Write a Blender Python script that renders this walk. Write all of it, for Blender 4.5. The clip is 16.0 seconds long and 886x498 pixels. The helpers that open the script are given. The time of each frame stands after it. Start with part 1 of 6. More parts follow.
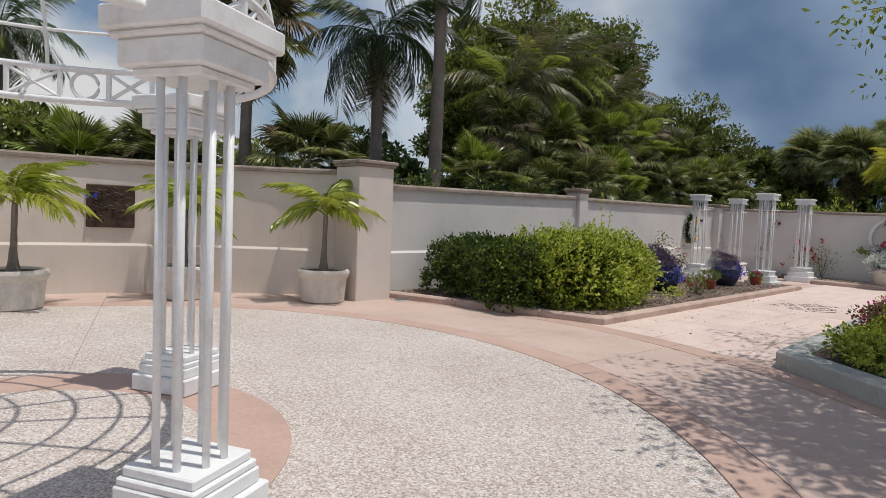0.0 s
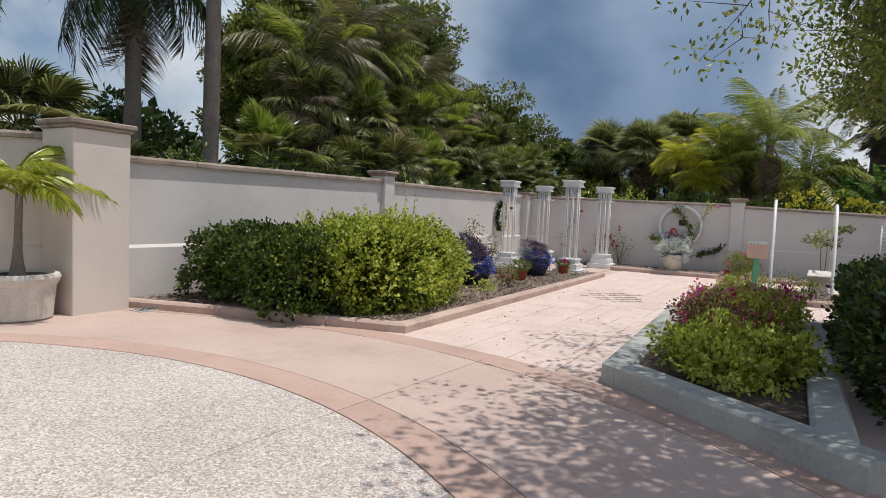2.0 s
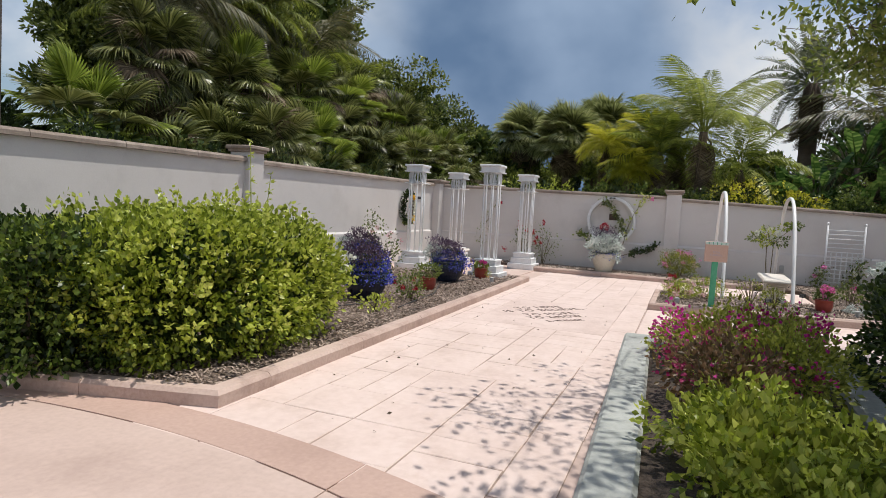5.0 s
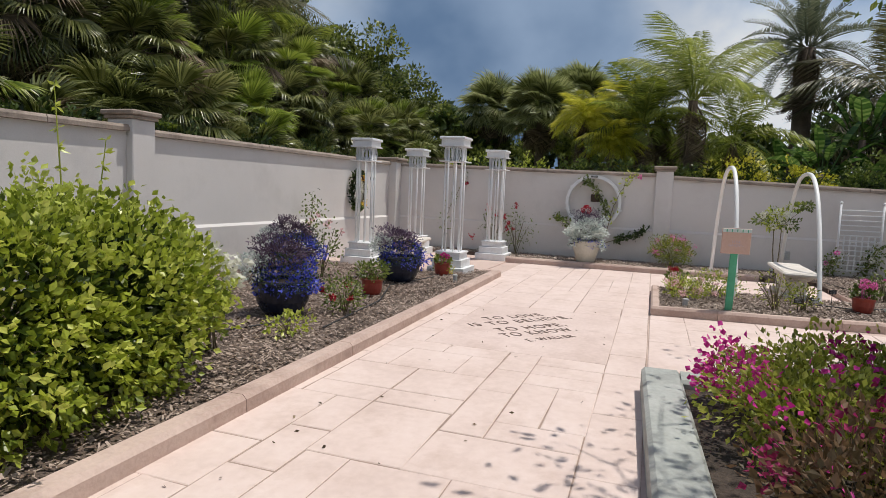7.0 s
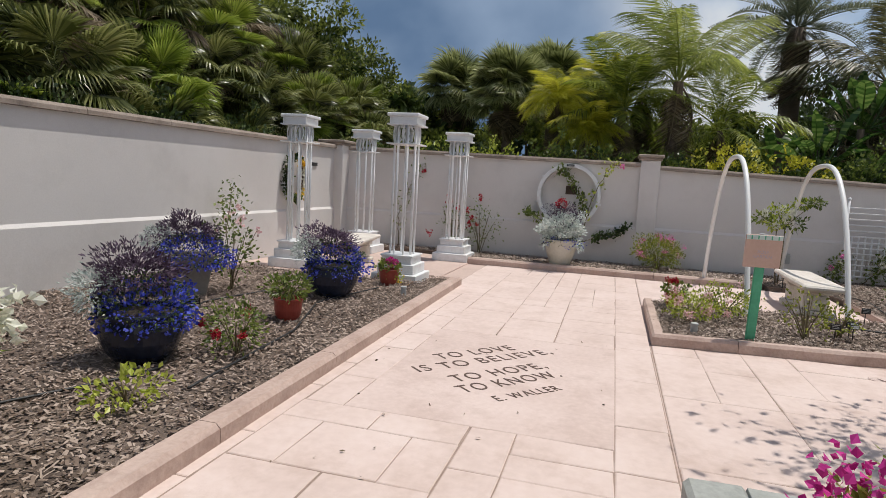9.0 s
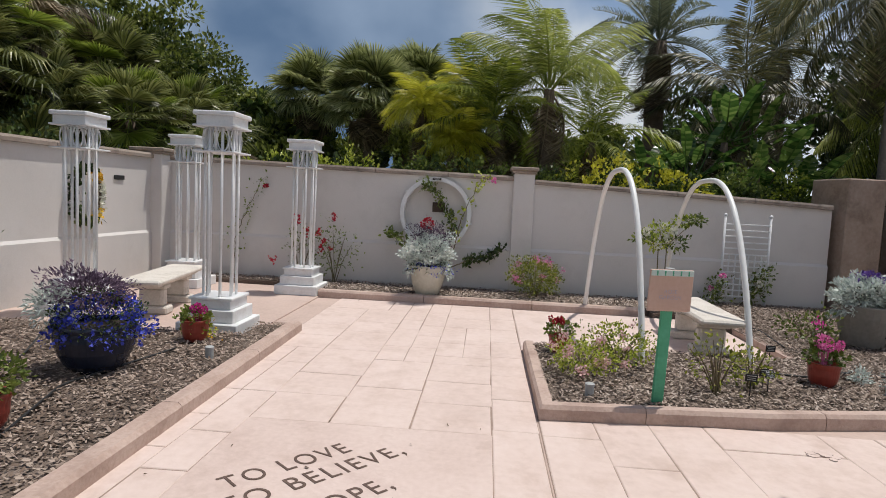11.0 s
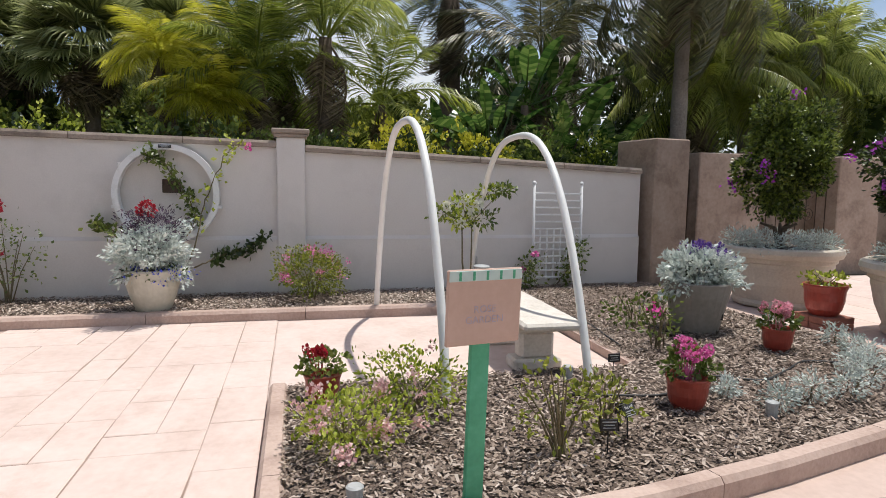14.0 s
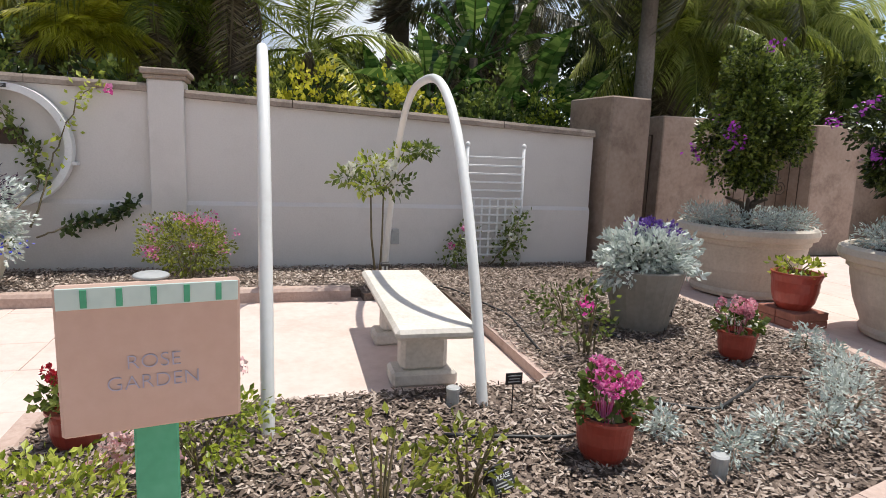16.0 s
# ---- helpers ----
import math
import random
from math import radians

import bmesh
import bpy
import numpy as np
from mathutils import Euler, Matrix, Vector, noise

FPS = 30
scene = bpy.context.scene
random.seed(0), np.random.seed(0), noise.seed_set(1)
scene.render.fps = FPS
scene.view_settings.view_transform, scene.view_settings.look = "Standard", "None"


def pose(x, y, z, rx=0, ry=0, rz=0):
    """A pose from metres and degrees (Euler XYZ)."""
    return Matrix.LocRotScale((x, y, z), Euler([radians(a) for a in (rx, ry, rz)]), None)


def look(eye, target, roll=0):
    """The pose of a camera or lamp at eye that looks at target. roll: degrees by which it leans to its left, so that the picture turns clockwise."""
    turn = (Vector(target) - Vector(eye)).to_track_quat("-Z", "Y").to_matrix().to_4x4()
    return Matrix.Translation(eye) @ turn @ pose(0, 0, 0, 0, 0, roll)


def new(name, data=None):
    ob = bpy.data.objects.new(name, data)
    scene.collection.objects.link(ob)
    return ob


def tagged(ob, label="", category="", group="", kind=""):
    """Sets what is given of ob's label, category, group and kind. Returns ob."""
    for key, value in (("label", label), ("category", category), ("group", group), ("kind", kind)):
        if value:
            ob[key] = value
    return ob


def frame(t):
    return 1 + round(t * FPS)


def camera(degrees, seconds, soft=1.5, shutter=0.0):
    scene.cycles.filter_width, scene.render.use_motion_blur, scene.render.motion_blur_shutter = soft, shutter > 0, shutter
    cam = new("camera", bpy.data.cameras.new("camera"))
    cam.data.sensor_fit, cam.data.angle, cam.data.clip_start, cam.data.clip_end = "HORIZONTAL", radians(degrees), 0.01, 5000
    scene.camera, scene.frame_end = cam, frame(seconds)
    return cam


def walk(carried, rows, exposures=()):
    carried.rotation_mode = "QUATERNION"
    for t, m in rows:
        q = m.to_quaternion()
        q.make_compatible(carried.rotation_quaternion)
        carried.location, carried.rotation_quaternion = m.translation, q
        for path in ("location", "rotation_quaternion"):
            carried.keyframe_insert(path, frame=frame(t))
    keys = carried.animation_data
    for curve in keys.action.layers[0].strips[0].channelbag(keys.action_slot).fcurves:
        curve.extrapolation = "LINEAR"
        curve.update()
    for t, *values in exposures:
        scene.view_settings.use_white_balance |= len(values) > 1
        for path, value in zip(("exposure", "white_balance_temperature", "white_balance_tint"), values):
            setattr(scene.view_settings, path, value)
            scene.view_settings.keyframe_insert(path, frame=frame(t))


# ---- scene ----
cam = camera(72.8, 16.0, soft=0.85)
PATH = [
    (0, (-1.618, -0.147, 1.525), (-0.261, 1.318, 1.416), 2.3),
    (0.5, (-1.101, 0.095, 1.495), (0.377, 1.438, 1.391), 2.2),
    (1, (-0.706, 0.351, 1.485), (0.885, 1.559, 1.379), 2.5),
    (1.5, (-0.253, 0.502, 1.502), (1.436, 1.566, 1.391), 2.4),
    (2, (0.189, 0.737, 1.479), (1.916, 1.739, 1.358), 2.5),
    (2.5, (0.651, 0.845, 1.484), (2.428, 1.753, 1.35), 2.3),
    (3, (1.146, 1.075, 1.48), (2.948, 1.93, 1.346), 2.1),
    (3.5, (1.593, 1.236, 1.495), (3.416, 2.047, 1.357), 2.2),
    (4, (2.155, 1.393, 1.53), (3.995, 2.163, 1.391), 2.0),
    (4.2, (2.322, 1.492, 1.484), (4.164, 2.261, 1.357), 2.8),
    (6.3, (4.331, 2.115, 1.46), (6.2, 2.808, 1.293), 2.3),
    (6.5, (4.588, 2.197, 1.451), (6.461, 2.878, 1.278), 2.1),
    (7, (5.124, 2.339, 1.475), (7.005, 2.99, 1.287), 2.4),
    (7.5, (5.658, 2.42, 1.46), (7.551, 3.035, 1.263), 1.9),
    (8, (6.14, 2.605, 1.449), (8.037, 3.201, 1.238), 2.4),
    (10.3, (8.213, 2.814, 1.631), (10.171, 3.179, 1.444), 3.0),
    (10.5, (8.406, 2.823, 1.622), (10.372, 3.143, 1.448), 2.9),
    (11, (8.838, 2.758, 1.62), (10.827, 2.898, 1.457), 2.8),
    (11.5, (9.287, 2.701, 1.602), (11.282, 2.738, 1.452), 2.1),
    (12, (9.663, 2.681, 1.612), (11.656, 2.589, 1.465), 2.1),
    (12.5, (10.063, 2.521, 1.582), (12.044, 2.287, 1.439), 1.9),
    (13, (10.466, 2.462, 1.575), (12.435, 2.149, 1.423), 1.8),
    (13.5, (10.835, 2.322, 1.532), (12.781, 1.892, 1.364), 1.5),
    (14, (11.153, 2.088, 1.504), (13.085, 1.615, 1.303), 0.8),
    (14.5, (11.46, 1.958, 1.508), (13.386, 1.478, 1.259), 1.0),
    (15, (11.698, 1.709, 1.466), (13.621, 1.229, 1.192), 1.1),
    (15.5, (11.934, 1.377, 1.472), (13.855, 0.904, 1.175), 0.7),
    (16, (12.192, 1.081, 1.453), (14.09, 0.531, 1.145), 2.2),
]
walk(cam, [(t, look(eye, target, roll)) for t, eye, target, roll in PATH], exposures=[(0, -0.73), (2.5, -0.5), (4.2, -0.41), (6.3, -0.53), (8, -0.55), (10.5, -0.66), (12.5, -0.46), (14.5, -0.26), (16, -0.15)])

# ---- world, sun ----
SUN_EL, SUN_AZ = 74.0, -57.0          # degrees; azimuth counted from +x towards +y
world = bpy.data.worlds.new("sky")
scene.world = world
world.use_nodes = True
wn, wl = world.node_tree.nodes, world.node_tree.links
wn.clear()


def wnode(kind, **values):
    n = wn.new(kind)
    for k, v in values.items():
        n.inputs[k].default_value = v
    return n


sky = wn.new("ShaderNodeTexSky")
sky.sky_type, sky.sun_disc = "NISHITA", False
sky.sun_elevation, sky.sun_rotation = radians(SUN_EL), radians(90 - SUN_AZ)
sky.air_density, sky.dust_density = 1.0, 1.5
sky_gain = wn.new("ShaderNodeVectorMath")
sky_gain.operation = "SCALE"
sky_gain.inputs["Scale"].default_value = 0.135
wl.new(sky.outputs[0], sky_gain.inputs[0])
where = wn.new("ShaderNodeTexCoord")
# billowing cloud cover, blue gaps low in the north, a slate storm cloud in the north-east
puffs = wnode("ShaderNodeTexNoise", Scale=2.2, Detail=6.0, Roughness=0.5, Distortion=0.1)
mapping = wnode("ShaderNodeMapping", Scale=(1.0, 1.0, 1.3), Location=(0.35, 0.15, 0.1))
wl.new(where.outputs["Generated"], mapping.inputs[0])
wl.new(mapping.outputs[0], puffs.inputs["Vector"])
cover = wn.new("ShaderNodeValToRGB")
cover.color_ramp.elements[0].position, cover.color_ramp.elements[1].position = 0.36, 0.50
split = wn.new("ShaderNodeSeparateXYZ")
wl.new(where.outputs["Generated"], split.inputs[0])
thin = wn.new("ShaderNodeMath")
thin.operation = "MULTIPLY_ADD"
thin.inputs[1].default_value = -0.20
wl.new(split.outputs["Z"], thin.inputs[0])
wl.new(puffs.outputs["Fac"], thin.inputs[2])
wl.new(thin.outputs[0], cover.inputs[0])
storm_dir = wn.new("ShaderNodeVectorMath")
storm_dir.operation = "DOT_PRODUCT"
storm_dir.inputs[1].default_value = (0.937, 0.252, 0.242)
wl.new(where.outputs["Generated"], storm_dir.inputs[0])
storm = wnode("ShaderNodeMapRange")
storm.inputs[1].default_value, storm.inputs[2].default_value = 0.988, 1.036
storm.interpolation_type = "SMOOTHSTEP"
ragged = wn.new("ShaderNodeMath")
ragged.operation = "MULTIPLY_ADD"
ragged.inputs[1].default_value = 0.10
wl.new(puffs.outputs["Fac"], ragged.inputs[0])
wl.new(storm_dir.outputs["Value"], ragged.inputs[2])
wl.new(ragged.outputs[0], storm.inputs[0])
shade = wnode("ShaderNodeTexNoise", Scale=3.2, Detail=5.0, Roughness=0.45)
wl.new(mapping.outputs[0], shade.inputs["Vector"])
white_cloud = wn.new("ShaderNodeValToRGB")
white_cloud.color_ramp.elements[0].color = (0.64, 0.80, 1.0, 1)
white_cloud.color_ramp.elements[1].color = (1.0, 1.0, 1.0, 1)
white_cloud.color_ramp.elements[0].position, white_cloud.color_ramp.elements[1].position = 0.3, 0.62
wl.new(shade.outputs["Fac"], white_cloud.inputs[0])
dark_cloud = wn.new("ShaderNodeValToRGB")
dark_cloud.color_ramp.elements[0].color = (0.15, 0.245, 0.41, 1)
dark_cloud.color_ramp.elements[1].color = (0.44, 0.57, 0.77, 1)
dark_cloud.color_ramp.elements[0].position, dark_cloud.color_ramp.elements[1].position = 0.35, 0.7
wl.new(shade.outputs["Fac"], dark_cloud.inputs[0])
add_cover = wn.new("ShaderNodeMath")
add_cover.operation, add_cover.use_clamp = "ADD", True
wl.new(cover.outputs[0], add_cover.inputs[0])
wl.new(storm.outputs[0], add_cover.inputs[1])


def wmix(fac, a, b):
    n = wn.new("ShaderNodeMix")
    n.data_type = "RGBA"
    wl.new(fac, n.inputs[0])
    wl.new(a, n.inputs[6])
    wl.new(b, n.inputs[7])
    return n.outputs[2]


cloud = wmix(storm.outputs[0], white_cloud.outputs[0], dark_cloud.outputs[0])
mixed = wmix(add_cover.outputs[0], sky_gain.outputs[0], cloud)
background = wnode("ShaderNodeBackground", Strength=1.1)
wl.new(mixed, background.inputs[0])
wl.new(background.outputs[0], wn.new("ShaderNodeOutputWorld").inputs[0])

sun = new("sun", bpy.data.lights.new("sun", "SUN"))
sun.data.energy, sun.data.angle, sun.data.color = 5.0, radians(0.53), (1.0, 0.955, 0.88)
ce, se = math.cos(radians(SUN_EL)), math.sin(radians(SUN_EL))
SUN_TO = Vector((ce * math.cos(radians(SUN_AZ)), ce * math.sin(radians(SUN_AZ)), se))
sun.matrix_world = look(SUN_TO * 60, (0, 0, 0))

# ---- materials ----


def nodes_of(name):
    m = bpy.data.materials.new(name)
    m.use_nodes = True
    return m, m.node_tree.nodes, m.node_tree.links, m.node_tree.nodes["Principled BSDF"]


def ramp(n, stops):
    r = n.new("ShaderNodeValToRGB")
    while len(r.color_ramp.elements) < len(stops):
        r.color_ramp.elements.new(0.5)
    for e, (p, c) in zip(r.color_ramp.elements, stops):
        e.position, e.color = p, (*c, 1)
    return r


def surface(name, colours, big=1.2, small=30.0, rough=0.7, bump=0.15, metal=0.0, stain=None, per_object=0.0, kind="noise", depth=0.01):
    """A worn surface: two noise scales between three colours, fine relief, optional dark stains."""
    m, n, l, p = nodes_of(name)
    tc = n.new("ShaderNodeTexCoord")
    a = n.new("ShaderNodeTexNoise")
    a.inputs["Scale"].default_value, a.inputs["Detail"].default_value = big, 6
    l.new(tc.outputs["Object"], a.inputs["Vector"])
    if kind == "pebbles":
        b = n.new("ShaderNodeTexVoronoi")
        b.inputs["Scale"].default_value = small
        out_b, relief = b.outputs["Color"], b.outputs["Distance"]
    else:
        b = n.new("ShaderNodeTexNoise")
        b.inputs["Scale"].default_value, b.inputs["Detail"].default_value = small, 5
        out_b, relief = b.outputs["Fac"], b.outputs["Fac"]
    l.new(tc.outputs["Object"], b.inputs["Vector"])
    mid = n.new("ShaderNodeMix")
    mid.data_type = "FLOAT"
    mid.inputs[0].default_value = 0.72 if kind == "pebbles" else 0.4
    l.new(a.outputs["Fac"], mid.inputs[2])
    l.new(out_b, mid.inputs[3])
    if kind == "pebbles":
        r = ramp(n, [(0.16, colours[0]), (0.5, colours[1]), (0.8, colours[2])])
    else:
        r = ramp(n, [(0.3, colours[0]), (0.5, colours[1]), (0.7, colours[2])])
    fac = mid.outputs[0]
    if per_object:
        oi = n.new("ShaderNodeObjectInfo")
        mr = n.new("ShaderNodeMapRange")
        mr.inputs[3].default_value, mr.inputs[4].default_value = -per_object, per_object
        l.new(oi.outputs["Random"], mr.inputs[0])
        ad = n.new("ShaderNodeMath")
        l.new(fac, ad.inputs[0])
        l.new(mr.outputs[0], ad.inputs[1])
        fac = ad.outputs[0]
    l.new(fac, r.inputs[0])
    col = r.outputs[0]
    if stain:
        colour, scale, amount = stain
        s = n.new("ShaderNodeTexNoise")
        s.inputs["Scale"].default_value, s.inputs["Detail"].default_value, s.inputs["Roughness"].default_value = scale, 9, 0.7
        l.new(tc.outputs["Object"], s.inputs["Vector"])
        sr = ramp(n, [(0.5, (0, 0, 0)), (0.72, (amount,) * 3)])
        l.new(s.outputs["Fac"], sr.inputs[0])
        mx = n.new("ShaderNodeMix")
        mx.data_type = "RGBA"
        l.new(sr.outputs[0], mx.inputs[0])
        l.new(col, mx.inputs[6])
        mx.inputs[7].default_value = (*colour, 1)
        col = mx.outputs[2]
    l.new(col, p.inputs["Base Color"])
    p.inputs["Roughness"].default_value, p.inputs["Metallic"].default_value = rough, metal
    if bump:
        bn = n.new("ShaderNodeBump")
        bn.inputs["Strength"].default_value, bn.inputs["Distance"].default_value = bump, depth
        l.new(relief, bn.inputs["Height"])
        l.new(bn.outputs[0], p.inputs["Normal"])
    return m


def leafy(name, colours, through_light=0.35, rough=0.45, spread=1.0):
    """Leaves: each island its own shade, some light coming through."""
    m, n, l, p = nodes_of(name)
    g = n.new("ShaderNodeNewGeometry")
    tc = n.new("ShaderNodeTexCoord")
    a = n.new("ShaderNodeTexNoise")
    a.inputs["Scale"].default_value = spread
    l.new(tc.outputs["Object"], a.inputs["Vector"])
    mid = n.new("ShaderNodeMix")
    mid.data_type = "FLOAT"
    mid.inputs[0].default_value = 0.62
    l.new(a.outputs["Fac"], mid.inputs[2])
    l.new(g.outputs["Random Per Island"], mid.inputs[3])
    r = ramp(n, [(0.2, colours[0]), (0.5, colours[1]), (0.8, colours[2])])
    oi = n.new("ShaderNodeObjectInfo")
    vary = n.new("ShaderNodeMapRange")
    vary.inputs[3].default_value, vary.inputs[4].default_value = -0.17, 0.17
    l.new(oi.outputs["Random"], vary.inputs[0])
    total = n.new("ShaderNodeMath")
    l.new(mid.outputs[0], total.inputs[0])
    l.new(vary.outputs[0], total.inputs[1])
    l.new(total.outputs[0], r.inputs[0])
    l.new(r.outputs[0], p.inputs["Base Color"])
    p.inputs["Roughness"].default_value = rough
    t = n.new("ShaderNodeBsdfTranslucent")
    l.new(r.outputs[0], t.inputs[0])
    mx = n.new("ShaderNodeMixShader")
    mx.inputs[0].default_value = through_light
    l.new(p.outputs[0], mx.inputs[1])
    l.new(t.outputs[0], mx.inputs[2])
    l.new(mx.outputs[0], n["Material Output"].inputs[0])
    return m


STUCCO = surface("stucco", [(0.60, 0.57, 0.55), (0.66, 0.63, 0.61), (0.70, 0.67, 0.65)], 0.7, 60, 0.85, 0.25, stain=((0.40, 0.38, 0.36), 1.3, 0.25), depth=0.004)
CREAM = surface("cream_stucco", [(0.63, 0.56, 0.51), (0.68, 0.61, 0.56), (0.71, 0.65, 0.60)], 0.7, 60, 0.85, 0.25, stain=((0.45, 0.38, 0.33), 1.0, 0.25), depth=0.004)
OLD = surface("weathered_stucco", [(0.25, 0.18, 0.142), (0.345, 0.26, 0.208), (0.42, 0.335, 0.275)], 1.4, 18, 0.9, 0.3, stain=((0.13, 0.09, 0.07), 1.7, 0.75), depth=0.008)
COPING = surface("coping_stone", [(0.24, 0.19, 0.155), (0.33, 0.27, 0.225), (0.42, 0.35, 0.30)], 2.0, 40, 0.9, 0.4, stain=((0.10, 0.08, 0.07), 3.0, 0.7))
PINK = surface("pink_concrete", [(0.45, 0.335, 0.29), (0.53, 0.405, 0.352), (0.59, 0.46, 0.405)], 0.8, 25, 0.75, 0.15, stain=((0.36, 0.26, 0.22), 1.1, 0.55), depth=0.004)
RING = surface("pink_ring_concrete", [(0.43, 0.295, 0.245), (0.50, 0.35, 0.292), (0.56, 0.40, 0.34)], 0.9, 30, 0.75, 0.15, stain=((0.36, 0.24, 0.19), 1.5, 0.5), per_object=0.08, depth=0.004)
STAMP = surface("stamped_concrete", [(0.58, 0.455, 0.405), (0.66, 0.53, 0.478), (0.71, 0.588, 0.54)], 1.6, 14, 0.75, 0.3, stain=((0.46, 0.33, 0.27), 2.4, 0.5), per_object=0.03, depth=0.012)
JOINT = surface("joint", [(0.24, 0.17, 0.135), (0.33, 0.245, 0.2), (0.44, 0.34, 0.28)], 3, 40, 0.95, 0.2)
PEBBLE = surface("pebble_aggregate", [(0.30, 0.235, 0.20), (0.55, 0.485, 0.445), (0.76, 0.72, 0.68)], 0.9, 78, 0.7, 0.6, kind="pebbles", depth=0.010, per_object=0.02)
KERB = surface("kerb_concrete", [(0.40, 0.285, 0.235), (0.50, 0.375, 0.32), (0.58, 0.45, 0.39)], 2.2, 35, 0.85, 0.4, stain=((0.24, 0.16, 0.13), 3.0, 0.6), per_object=0.06)
GREY = surface("grey_painted_concrete", [(0.29, 0.305, 0.285), (0.39, 0.405, 0.38), (0.46, 0.475, 0.445)], 1.7, 30, 0.8, 0.3, stain=((0.20, 0.20, 0.18), 2.0, 0.55))
WHITE = surface("white_paint", [(0.70, 0.72, 0.74), (0.78, 0.79, 0.80), (0.82, 0.82, 0.82)], 3, 50, 0.45, 0.08, stain=((0.45, 0.43, 0.40), 6, 0.45), depth=0.003)
PVC = surface("white_pipe", [(0.72, 0.73, 0.72), (0.79, 0.80, 0.79), (0.82, 0.82, 0.81)], 2, 20, 0.4, 0.03, stain=((0.5, 0.47, 0.42), 5, 0.3))
SOIL = surface("soil", [(0.03, 0.022, 0.017), (0.06, 0.044, 0.034), (0.12, 0.09, 0.07)], 2.0, 45, 0.95, 0.8, depth=0.03)
GRASS = surface("grass_ground", [(0.03, 0.05, 0.015), (0.05, 0.075, 0.022), (0.08, 0.10, 0.035)], 0.6, 20, 0.95, 0.4)
STONE = surface("cast_stone", [(0.52, 0.475, 0.42), (0.65, 0.605, 0.545), (0.72, 0.68, 0.625)], 2.5, 40, 0.8, 0.25, stain=((0.30, 0.26, 0.20), 3.0, 0.55), depth=0.006)
PLANTER = surface("beige_planter", [(0.46, 0.395, 0.325), (0.57, 0.505, 0.425), (0.65, 0.585, 0.505)], 1.6, 40, 0.75, 0.2, stain=((0.32, 0.27, 0.22), 2.2, 0.5), depth=0.005)
TERRA = surface("red_glaze", [(0.25, 0.038, 0.026), (0.32, 0.05, 0.034), (0.38, 0.07, 0.048)], 3, 25, 0.32, 0.05)
NAVY = surface("navy_glaze", [(0.010, 0.014, 0.03), (0.016, 0.022, 0.045), (0.03, 0.036, 0.06)], 3, 25, 0.25, 0.05)
ASH = surface("grey_pot", [(0.20, 0.185, 0.165), (0.26, 0.24, 0.215), (0.31, 0.29, 0.26)], 3, 25, 0.55, 0.1, stain=((0.12, 0.11, 0.10), 4, 0.4))
CREAMPOT = surface("cream_pot", [(0.48, 0.45, 0.36), (0.56, 0.53, 0.44), (0.62, 0.59, 0.50)], 3, 25, 0.4, 0.06)
BRONZE = surface("dark_bronze", [(0.035, 0.022, 0.016), (0.07, 0.045, 0.032), (0.13, 0.09, 0.065)], 6, 30, 0.45, 0.4, metal=0.5)
BLACK = surface("black_plastic", [(0.012, 0.012, 0.013), (0.02, 0.02, 0.021), (0.035, 0.034, 0.033)], 6, 40, 0.5, 0.1)
LETTER = surface("letter_groove", [(0.08, 0.05, 0.04), (0.12, 0.078, 0.062), (0.17, 0.115, 0.095)], 5, 40, 0.9, 0.3)
GREENPOST = surface("green_painted_post", [(0.05, 0.28, 0.155), (0.07, 0.35, 0.20), (0.10, 0.41, 0.25)], 6, 30, 0.6, 0.15)
BOARD = surface("peach_board", [(0.50, 0.34, 0.275), (0.55, 0.38, 0.31), (0.59, 0.42, 0.35)], 4, 30, 0.7, 0.08)
PALEBLUE = surface("pale_blue_strip", [(0.45, 0.58, 0.56), (0.54, 0.66, 0.63), (0.60, 0.71, 0.68)], 6, 30, 0.7, 0.05)
FADED = surface("faded_lettering", [(0.36, 0.36, 0.46), (0.40, 0.39, 0.50), (0.44, 0.42, 0.53)], 8, 30, 0.7, 0.0)
LENSGREY = surface("grey_plastic", [(0.32, 0.33, 0.33), (0.40, 0.41, 0.41), (0.46, 0.47, 0.47)], 6, 30, 0.5, 0.05)
BRICK = surface("red_brick", [(0.22, 0.085, 0.06), (0.29, 0.12, 0.085), (0.35, 0.16, 0.12)], 6, 30, 0.9, 0.4)
CHIP = leafy("mulch_chips", [(0.13, 0.095, 0.075), (0.33, 0.255, 0.205), (0.62, 0.53, 0.465)], 0.0, 0.9)
CHIPBROWN = leafy("fresh_mulch_chips", [(0.065, 0.045, 0.033), (0.175, 0.122, 0.092), (0.40, 0.315, 0.26)], 0.0, 0.9)
PLAQUE = surface("inscribed_concrete", [(0.56, 0.435, 0.385), (0.63, 0.50, 0.45), (0.69, 0.565, 0.515)], 1.3, 22, 0.7, 0.25, stain=((0.40, 0.28, 0.235), 2.0, 0.55), depth=0.008)
BEDSOIL = surface("mulch_bed", [(0.06, 0.044, 0.034), (0.135, 0.10, 0.08), (0.27, 0.21, 0.175)], 2.0, 70, 0.95, 0.9, depth=0.02)
TRUNK = surface("palm_trunk", [(0.14, 0.115, 0.095), (0.21, 0.18, 0.155), (0.29, 0.255, 0.22)], 2.5, 22, 0.9, 0.6, stain=((0.07, 0.055, 0.045), 5, 0.6), depth=0.03)
BARK = surface("bark", [(0.07, 0.05, 0.036), (0.12, 0.09, 0.066), (0.18, 0.14, 0.11)], 3, 25, 0.95, 0.6, depth=0.02)
